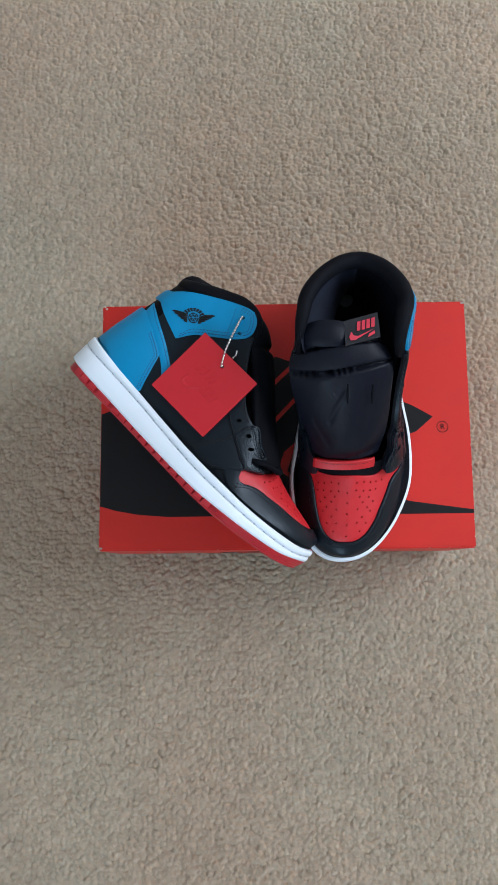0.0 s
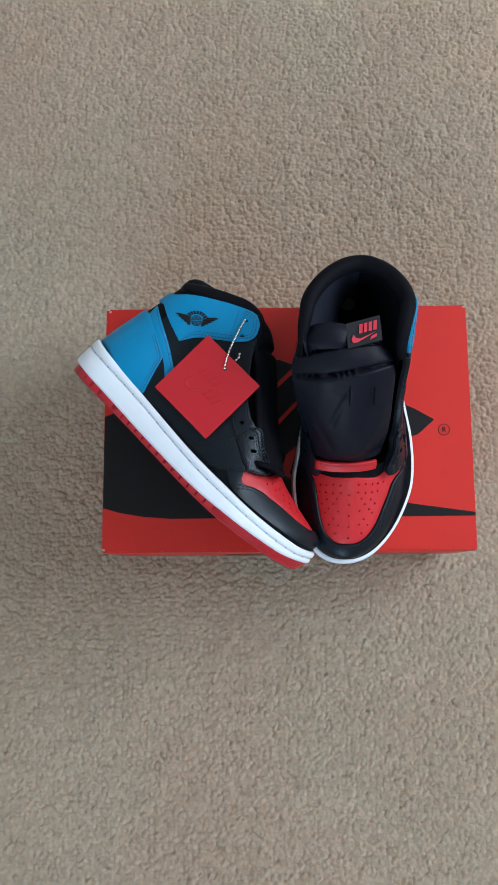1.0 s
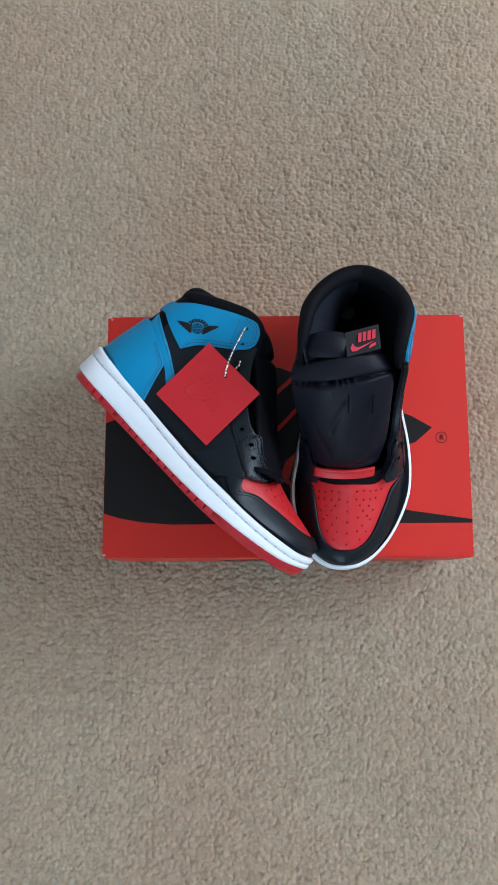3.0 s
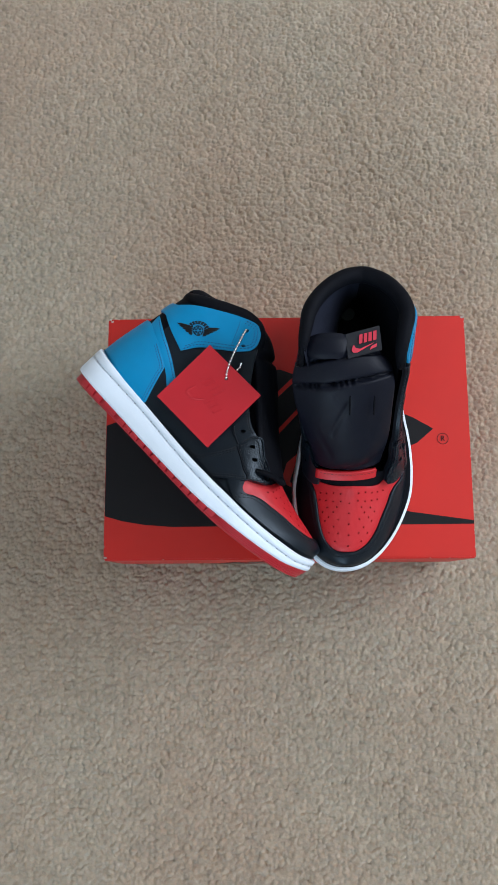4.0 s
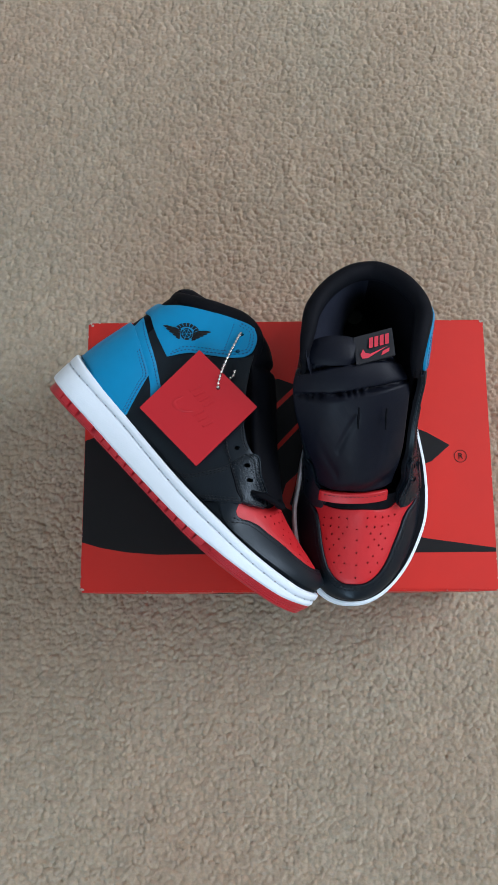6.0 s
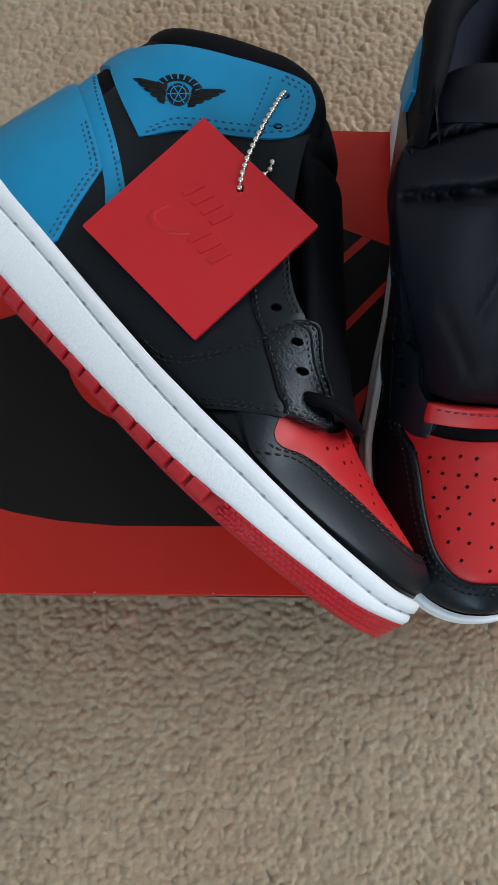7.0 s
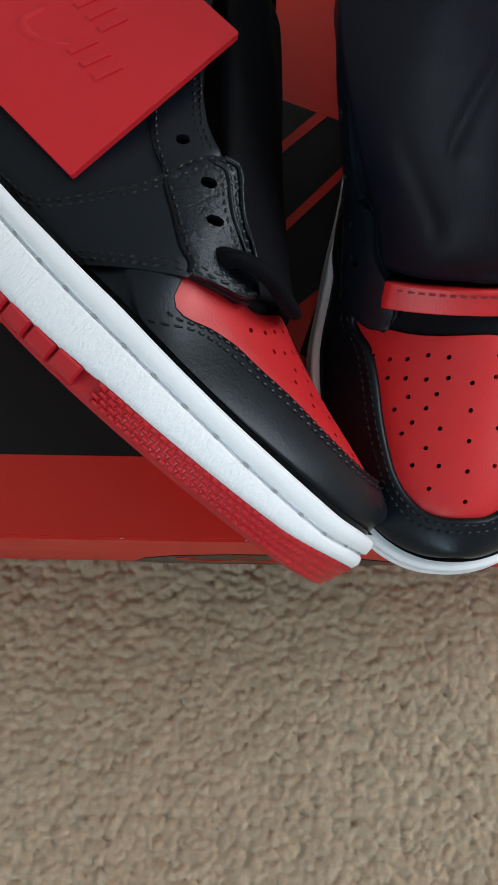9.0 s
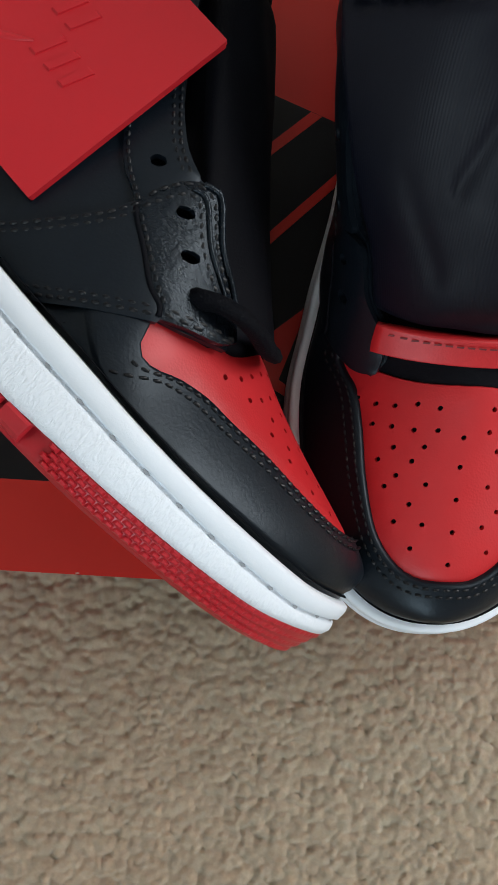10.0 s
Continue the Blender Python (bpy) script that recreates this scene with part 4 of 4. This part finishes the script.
    # punched rows, mirrored about a middle line that runs slightly askew
    middle = lambda x: np.interp(x, [0.190, 0.230], [-0.0036, -0.0004])
    rows = ((0.1842, 0.0298), (0.1862, 0.0246), (0.1871, 0.0195), (0.1871, 0.0136), (0.1881, 0.0075), (0.1922, 0.0241), (0.1931, 0.0190), (0.1941, 0.0132), (0.1941, 0.0070),
            (0.1991, 0.0181), (0.1991, 0.0101), (0.2022, 0.0219), (0.2031, 0.0130), (0.2071, 0.0168), (0.2101, 0.0196), (0.2091, 0.0087), (0.2151, 0.0126),
            (0.2201, 0.0162), (0.2201, 0.0085), (0.2271, 0.0110))
    holes = [(x, float(middle(x)), 0.00072) for x in (0.1960, 0.2040, 0.2130, 0.2220, 0.2310)]
    holes += [(x + random.uniform(-0.0003, 0.0003), float(middle(x)) + sgn * y * (0.97 if x > 0.19 else 0.94), 0.00072) for sgn in (-1, 1) for x, y in rows]
    rl, rm, throat = rl + [0.0060, 0], rm + [0.0060, 0], throat + [0.0060, 0]
    holes = [(a + 0.0060, b, c) for a, b, c in holes]
    toe = sh.panel("toe_box", np.vstack([rl, rm[1:], throat[1:-1]]), plan_map, RED, 0.0008, 0.0014, 0.0028, holes, up=True, label="red leather toe box with punched holes")
    # black toe guard: from the feather line to the toe box
    inner = np.vstack([spline([(0.153, 0.0408), (0.1600, 0.0408), (0.1660, 0.0404), (0.1705, 0.0398)], 5), rl[13:], rm[1:], spline([(0.1755, -0.0362), (0.1730, -0.0380), (0.162, -0.0390), (0.153, -0.0392)], 5)[1:]])
    inner = resample(inner, 0.0026)
    fr = np.concatenate([[0], np.cumsum(np.linalg.norm(np.diff(inner, axis=0), axis=1))])
    fr /= fr[-1]
    xl = np.concatenate([0.148 + (ULEN - 0.00002 - 0.148) * np.sin(np.linspace(0, math.pi / 2, 60)), (0.148 + (ULEN - 0.00002 - 0.148) * np.sin(np.linspace(0, math.pi / 2, 60)))[::-1][1:]])
    yl = np.array([float(wide_l(x) * toe_cap(x)) if i < 60 else -float(wide_m(x) * toe_cap(x)) for i, x in enumerate(xl)]) * 0.997
    oline = np.stack([xl, yl], 1)
    s = np.concatenate([[0], np.cumsum(np.linalg.norm(np.diff(oline, axis=0), axis=1))])
    outer = np.stack([np.interp(fr * s[-1], s, oline[:, k]) for k in (0, 1)], 1)
    steps = [0, 0.004, 0.015, 0.035, 0.07, 0.13, 0.22, 0.34, 0.48, 0.62, 0.76, 0.88, 0.96, 1.0]
    vs = []
    p = plan_map(outer)
    away = outer - np.stack([np.minimum(outer[:, 0], 0.205), 0 * outer[:, 1]], 1)
    p[:, :2] += away / np.linalg.norm(away, axis=1)[:, None] * 0.0012
    p[:, 2] = feather(outer[:, 0]) - 0.0006
    vs.append(p)
    for k in steps:
        q = outer * (1 - k) + inner * k
        p, nn = normals(plan_map, q, True)
        o = 0.0022 if 0.02 < k < 0.97 else (0.0011 if k > 0.5 else 0.0014)
        vs.append(p + nn * (o - 0.0050 * (1 - np.clip(fr / 0.08, 0, 1)) ** 2)[:, None])
    q = inner
    p, nn = normals(plan_map, q, True)
    vs.append(p + nn * 0.0)
    w = len(inner)
    fs = [(r * w + k, r * w + k + 1, (r + 1) * w + k + 1, (r + 1) * w + k)[::-1] for r in range(len(steps) + 1) for k in range(w - 1)]
    guard = sh.mesh("toe_guard", np.vstack(vs), [q[::-1] for q in fs], BLACK, label="smooth black leather toe guard")
    cen = np.array([0.198, -0.002])
    for gap in (0.0016, 0.0036):
        dirn = inner - cen
        dirn /= np.linalg.norm(dirn, axis=1)[:, None]
        sh.stitch((inner + dirn * gap)[9:-9], plan_map, THREADB, 0.0027, up=True, parent=guard, wide=0.00050)

    tongue(sh)
    return sh


def puffy(sh, name, stations, mat, ridges=(), thick=0.006, sag=0.012, parent=None, label="", nv=22, wobble=1.0, skew=0.0, creases=()):
    """A padded tongue: stations (x, z, half width) along its middle; ridges are creases along the way."""
    mid = spline([(a, b, c) for a, b, c, *_ in stations], 10)
    off = spline([(a, b, (r[0] if r else 0.0)) for a, b, c, *r in stations], 10)[:, 2]
    n = len(mid)
    t = np.linspace(0, 1, n)
    d = np.gradient(mid[:, :2], axis=0)
    d /= np.linalg.norm(d, axis=1)[:, None]
    up = np.stack([-d[:, 1], d[:, 0]], 1)
    up *= np.where(up[:, 1:] + 0.4 * up[:, :1] < 0, -1, 1)
    def padding(a, v):
        p = 1.0
        for r, dep, wd in ridges:
            p -= dep * math.exp(-((a - r - skew * v) / wd) ** 2) * (1 + (0.45 * math.sin(38 * v + 3 * math.sin(9 * v)) * (v < 0.25) if skew and r > 0.1 else 0))
        for (a0, v0), (a1, v1), dep, wd in creases:
            k = min(1, max(0, ((a - a0) * (a1 - a0) + 0.09 * (v - v0) * (v1 - v0)) / ((a1 - a0) ** 2 + 0.09 * (v1 - v0) ** 2)))
            p -= dep * math.exp(-((a - a0 - k * (a1 - a0)) ** 2 + 0.09 * (v - v0 - k * (v1 - v0)) ** 2) / wd ** 2)
        return p
    vs, fs = [], []
    for i in range(n):
        for k in range(nv + 1):
            v = -1 + 2 * k / nv
            e = (1 - abs(v) ** 3.5)
            wob = wobble * (0.0005 * math.sin(5 * v + 5 * t[i]) + 0.00025 * math.sin(9 * v - 17 * t[i]))
            hgt = thick * padding(t[i], v) * (0.35 + 0.65 * e) - sag * v * v + wob
            vs.append((mid[i, 0] + up[i, 0] * hgt, off[i] + v * mid[i, 2], mid[i, 1] + up[i, 1] * hgt - float(spring(mid[i, 0]))))
    base = len(vs)
    for i in range(n):
        for k in range(nv + 1):
            v = -1 + 2 * k / nv
            hgt = -0.001 - sag * v * v
            vs.append((mid[i, 0] + up[i, 0] * hgt, off[i] + v * mid[i, 2] * 0.97, mid[i, 1] + up[i, 1] * hgt - float(spring(mid[i, 0]))))
    w = nv + 1
    for i in range(n - 1):
        for k in range(nv):
            a = i * w + k
            fs.append((a, a + 1, a + w + 1, a + w))
            fs.append((base + a, base + a + w, base + a + w + 1, base + a + 1))
        for k, flip in ((0, False), (nv, True)):
            a = i * w + k
            q = (a, a + w, base + a + w, base + a)
            fs.append(q[::-1] if flip else q)
    for k in range(nv):
        fs.append((k, base + k, base + k + 1, k + 1))
        a = (n - 1) * w + k
        fs.append((a, a + 1, base + a + 1, base + a))
    return sh.mesh(name, vs, [q for q in fs], mat, parent, label)


def tongue_upright(sh):
    tg = puffy(sh, "tongue", [(0.1745, 0.0675, 0.0270, -0.0075), (0.1630, 0.0800, 0.0305, -0.0080), (0.1500, 0.0930, 0.0350, -0.0105), (0.1320, 0.1090, 0.0385, -0.0135), (0.1170, 0.1205, 0.0400, -0.0145),
                              (0.1060, 0.1265, 0.0385, -0.0150), (0.0950, 0.1280, 0.0345, -0.0150), (0.0885, 0.1245, 0.0320, -0.0150), (0.0840, 0.1150, 0.0290, -0.0150)], NYLON,
               [(0.5350, 0.95, 0.014), (0.7250, 0.85, 0.012), (-0.0040, 0.7, 0.06)], thick=0.0082, sag=0.010, label="padded black nylon tongue with slanting folds and creases", nv=72, skew=0.055,
               creases=[((0.27, -0.34), (0.41, 0.06), 0.13, 0.012), ((0.41, 0.06), (0.45, -0.16), 0.05, 0.02), ((0.20, 0.45), (0.34, 0.62), 0.07, 0.022), ((0.12, -0.5), (0.26, -0.66), 0.06, 0.022)])
    puffy(sh, "tongue_base", [(0.1825, 0.0612, 0.0250, -0.0085), (0.1800, 0.0632, 0.0252, -0.0085), (0.1765, 0.0664, 0.0250, -0.0085)], RED, thick=0.0034, sag=0.0035, wobble=0,
          parent=tg, label="red leather strip at the tongue's foot")
    # seam along the strip's upper edge
    vs, fs = [], []
    for y in np.arange(-0.0300, 0.0140, 0.0030):
        v = (y + 0.0085) / 0.025
        h = 0.0034 * (1 - 0.65 * abs(v) ** 3.5) - 0.0035 * v * v + 0.0007
        x, z, k = 0.1778 + 0.68 * h, 0.0652 + 0.73 * h - float(spring(0.1778)), len(vs)
        vs += [(x - 0.0002, y, z + 0.0002), (x + 0.0002, y, z - 0.0002), (x + 0.0002, y + 0.0020, z - 0.0002), (x - 0.0002, y + 0.0020, z + 0.0002)]
        fs.append((k, k + 1, k + 2, k + 3))
    tagged(sh.mesh("strip_stitching", vs, fs, THREADR, tg), kind="stuff")
    # two slots for the laces
    for y, low in ((-0.0105, 0.0), (0.0085, 0.0024)):
        sh.tube("lace_slot", [(0.1265, y, 0.1244 - low), (0.1330, y, 0.1193 - low), (0.1390, y + 0.0003, 0.1142 - low)], [0.0005, 0.0009, 0.0005], LACE, tg)
    puffy(sh, "tongue_pad", [(0.0985, 0.1330, 0.0170, -0.0262), (0.0940, 0.1352, 0.0178, -0.0264), (0.0870, 0.1357, 0.0178, -0.0262), (0.0810, 0.1335, 0.0170, -0.0260)], NYLON, thick=0.0040, sag=0.004, wobble=0, parent=tg)
    # woven label, laid across the top pad
    tilt = lambda a, b: (0.0862 - a * 0.28 - b, 0.0 + a - b * 0.06, 0.1362 - a * 0.06)
    quad = lambda a0, a1, b0, b1, up: [(*tilt(a, b)[:2], tilt(a, b)[2] + up - 0.30 * b * (1 if b > 0 else 0.3)) for a, b in ((a0, b0), (a1, b0), (a1, b1), (a0, b1))]

    def slab(name, a0, a1, b0, b1, up, th, mat, parent, label=""):
        t, u = quad(a0, a1, b0, b1, up), quad(a0, a1, b0, b1, up - th)
        return sh.mesh(name, t + u, [(0, 3, 2, 1)[::-1], (0, 4, 7, 3), (3, 7, 6, 2), (2, 6, 5, 1), (1, 5, 4, 0)], mat, parent, label, False)
    lab = slab("label_patch", -0.0135, 0.0125, -0.0105, 0.0095, 0.0012, 0.003, LABELB, tg, "black woven label with a red printed mark")

    def flat(name, pts):
        v = [(*tilt(a, b)[:2], tilt(a, b)[2] + 0.0016 - 0.30 * b * (1 if b > 0 else 0.3)) for a, b in pts]
        sh.mesh(name, v, [tuple(range(len(v)))], LABELRED, lab, smooth=False)
    for i in range(4):
        a = -0.0045 + i * 0.0036
        flat("mark_bar", [(a, -0.0015), (a + 0.0026, -0.0015), (a + 0.0036, 0.0060), (a + 0.0010, 0.0060)])
    flat("mark_sweep", [(-0.0085, -0.0010), (-0.0105, -0.0045), (-0.0095, -0.0075), (-0.0060, -0.0080), (0.0085, -0.0030), (-0.0040, -0.0055), (-0.0072, -0.0040)])
    flat("mark_bar", [(0.0030, -0.0085), (0.0085, -0.0070), (0.0090, -0.0045), (0.0045, -0.0058)])



def tongue_lying(sh):
    puffy(sh, "tongue", [(0.1850, 0.0570, 0.024), (0.1740, 0.0660, 0.028), (0.1575, 0.0790, 0.029), (0.1425, 0.0935, 0.028), (0.1255, 0.1095, 0.027),
                         (0.1095, 0.1240, 0.028), (0.0975, 0.1320, 0.024), (0.0875, 0.1350, 0.022)], LINING, [(0.7, 0.5, 0.02)], thick=0.0075, sag=0.008, label="padded black nylon tongue")
    lace = spline([(0.1712, 0.026, 0.0505), (0.1738, 0.0362, 0.0525), (0.1775, 0.0388, 0.0548), (0.1825, 0.0365, 0.0570), (0.1875, 0.0308, 0.0578), (0.1915, 0.0225, 0.0576), (0.1910, 0.0120, 0.0590), (0.184, 0.004, 0.060)], 8)
    sh.tube("lace", lace, 0.0036, LACE, flat=0.65, label="black cotton lace through the lowest eyelet")


standing = build_shoe("sneaker", "black, red and blue high-top sneaker standing unlaced on the box", False, tongue_upright, 1.0, 0.965, ((0.05, 0.19, 0.29, -0.02, -0.20), (0.05, 0.16, 0.32, 0.43, 0.18)), 0.15, 0.0)
lying = build_shoe("sneaker", "black, red and blue high-top sneaker lying on its side", True, tongue_lying, 0.95, 1.0, ((-0.042, -0.14, -0.28, -0.252, -0.07), (0.05, 0.16, 0.32, 0.34, 0.09)), 0.05, 0.008)
# toe towards the south edge of the box; its outer side faces east
standing.root.matrix_basis = Matrix.Translation((0.0562, 0.1350, BT)) @ Matrix.Rotation(radians(-90.3), 4, "Z")
ang = radians(-45.6)
ex, ey = Vector((math.cos(ang), math.sin(ang), 0)), Vector((-math.sin(ang), math.cos(ang), 0))
at = Vector((-0.1830, 0.0452, BT + 0.0466))
lying.root.matrix_basis = Matrix.Translation(at) @ Matrix((ex, (0, 0, -1), ey)).transposed().to_4x4() @ Matrix.Rotation(radians(7.0), 4, "X")


# ---- hang tag with its ball chain ----
TZ = 0.2130
t_left, t_right, t_low, t_high = Vector((-0.1080, 0.0167, TZ)), Vector((-0.0228, 0.0160, TZ)), Vector((-0.0660, -0.0253, TZ)), Vector((-0.0652, 0.0572, TZ))
tag = tagged(new("hang_tag"), "thick square red card tag lying on the sneaker", "tag")
mid = (t_left + t_right + t_low + t_high) / 4
u_ax, v_ax = (t_right - t_low) / 0.06, (t_high - t_right) / 0.06
turn = math.atan2(u_ax.y, u_ax.x)
tag.matrix_basis = Matrix.Translation(mid) @ Matrix.Rotation(radians(-5.0), 4, "Y") @ Matrix.Rotation(radians(0.0), 4, "X") @ Matrix.Rotation(turn, 4, "Z")


def card(w, th):
    """A square leaf with soft corners and a punched hole."""
    hr, r = 0.0016, 0.0006
    rim = []
    for cx, cy, a0 in ((w - r, w - r, 0), (-w + r, w - r, 90), (-w + r, -w + r, 180), (w - r, -w + r, 270)):
        rim += [(cx + r * math.cos(radians(a0 + k * 30)), cy + r * math.sin(radians(a0 + k * 30))) for k in range(4)]
    n = len(rim)
    hole = [(HOLE[0] + hr * math.cos(k * math.pi / 8), HOLE[1] + hr * math.sin(k * math.pi / 8)) for k in range(16)]
    pts = rim + hole
    edges = [(i, (i + 1) % n) for i in range(n)] + [(n + k, n + (k + 1) % 16) for k in range(16)]
    out = delaunay_2d_cdt([Vector(p) for p in pts], edges, [], 0, 1e-7)
    uv, tri = out[0], [t for t in out[2] if (sum((out[0][k] for k in t), Vector((0, 0))) / 3 - Vector(HOLE)).length > hr]
    k = len(uv)
    vs = [(p.x, p.y, th / 2) for p in uv] + [(p.x, p.y, -th / 2) for p in uv]
    fs = [tuple(t) for t in tri] + [tuple(k + q for q in reversed(t)) for t in tri]
    fs += [(i, k + i, k + (i + 1) % n, (i + 1) % n) for i in range(n)]
    fs += [(n + (i + 1) % 16, k + n + (i + 1) % 16, k + n + i, n + i) for i in range(16)]
    return vs, fs


to_tag = tag.matrix_basis.inverted()
HOLE = tuple((to_tag @ Vector((-0.0510, 0.0300, TZ)))[:2])
for i in range(2):
    v, f = card(0.0298 - 0.0002 * i, 0.0012)
    leaf = mesh("leaf", [(a, b, c - i * 0.00135) for a, b, c in v], f, TAG, tag, smooth=False)
    if i == 0:
        front_leaf = leaf


def emboss(name, pts, up=0.0003):
    """A low raised form with sloping sides on the tag's face."""
    p = np.array(pts)
    c = p.mean(0)
    ins = p + (c - p) / np.linalg.norm(c - p, axis=1)[:, None] * 0.0005
    n = len(p)
    vs = [(*q, 0.00055) for q in p] + [(*q, 0.0006 + up) for q in ins]
    fs = [tuple(range(n, 2 * n))] + [(k, (k + 1) % n, n + (k + 1) % n, n + k) for k in range(n)]
    mesh(name, vs, fs, TAG, front_leaf, smooth=False)


def on_tag(pts):
    return [tuple((to_tag @ Vector((x - 0.001, y + 0.002, TZ)))[:2]) for x, y in pts]


sweep = spline([(-0.0755, 0.0225), (-0.0812, 0.0195), (-0.0812, 0.0160), (-0.0775, 0.0130), (-0.0725, 0.0118), (-0.0680, 0.0112)], 4)
sw = np.array(on_tag(sweep))
d = np.gradient(sw, axis=0)
d /= np.linalg.norm(d, axis=1)[:, None]
side = np.stack([-d[:, 1], d[:, 0]], 1) * np.interp(np.linspace(0, 1, len(sw)), [0, 0.35, 1], [0.0005, 0.0016, 0.0003])[:, None]
vs = [(*q, 0.0005) for q in sw - side * 1.3] + [(*q, 0.0010) for q in sw - side * 0.6] + [(*q, 0.0010) for q in sw + side * 0.6] + [(*q, 0.0005) for q in sw + side * 1.3]
n = len(sw)
mesh("raised_sweep", vs, [(r * n + k + 1, r * n + k, (r + 1) * n + k, (r + 1) * n + k + 1)[::-1] for r in range(3) for k in range(n - 1)], TAG, front_leaf)
for x0, y0, dx, dy, count in ((-0.0715, 0.0270, 0.0034, -0.0038, 4), (-0.0690, 0.0090, 0.0036, -0.0040, 3)):
    for k in range(count):
        a = np.array([x0 + dx * k, y0 + dy * k])
        emboss("raised_bar", on_tag([a, a + [0.0016, -0.0017], a + [0.0092, 0.0022], a + [0.0076, 0.0039]]), 0.0005)

chain = tagged(new("ball_chain"), "silver ball chain looped from the tag to the ankle collar", "chain")
ball = bmesh.new()
bmesh.ops.create_icosphere(ball, subdivisions=2, radius=0.00125)
first = part("ball", ball, METAL, chain, smooth=True)
SLIDE = Vector((-0.001, 0.002, 0))
strand = resample(spline([(-0.0500, 0.0282, TZ - 0.0015), (-0.0503, 0.0295, TZ + 0.0022), (-0.0480, 0.0385, TZ + 0.0024), (-0.0435, 0.0500, TZ + 0.0014), (-0.0390, 0.0595, TZ + 0.0002), (-0.0347, 0.0685, TZ - 0.0025), (-0.0336, 0.0702, TZ - 0.0065)], 10), 0.00285)
under = resample(spline([(-0.0393, 0.0380, TZ - 0.0028), (-0.0386, 0.0405, TZ - 0.0030), (-0.0382, 0.0435, TZ - 0.0042), (-0.0380, 0.0455, TZ - 0.0075)], 8), 0.00285)
back = resample(spline([(-0.0500, 0.0282, TZ - 0.0030), (-0.0450, 0.0330, TZ - 0.0034), (-0.0393, 0.0380, TZ - 0.0028)], 8), 0.00285)
under = under[:2]
for line in (strand, under, back[:-1]):
    for k, p in enumerate(line):
        b = first if (line is strand and k == 0) else new("ball", first.data)
        b.parent, b.location = chain, Vector(p) + SLIDE
wire = bpy.data.curves.new("link_wire", "CURVE")
wire.dimensions, wire.bevel_depth = "3D", 0.0004
for line in (strand, under, back):
    sp = wire.splines.new("POLY")
    sp.points.add(len(line) - 1)
    for k, p in enumerate(line):
        sp.points[k].co = (*(Vector(p) + SLIDE), 1)
wire.materials.append(METAL)
new("link_wire", wire).parent = chain
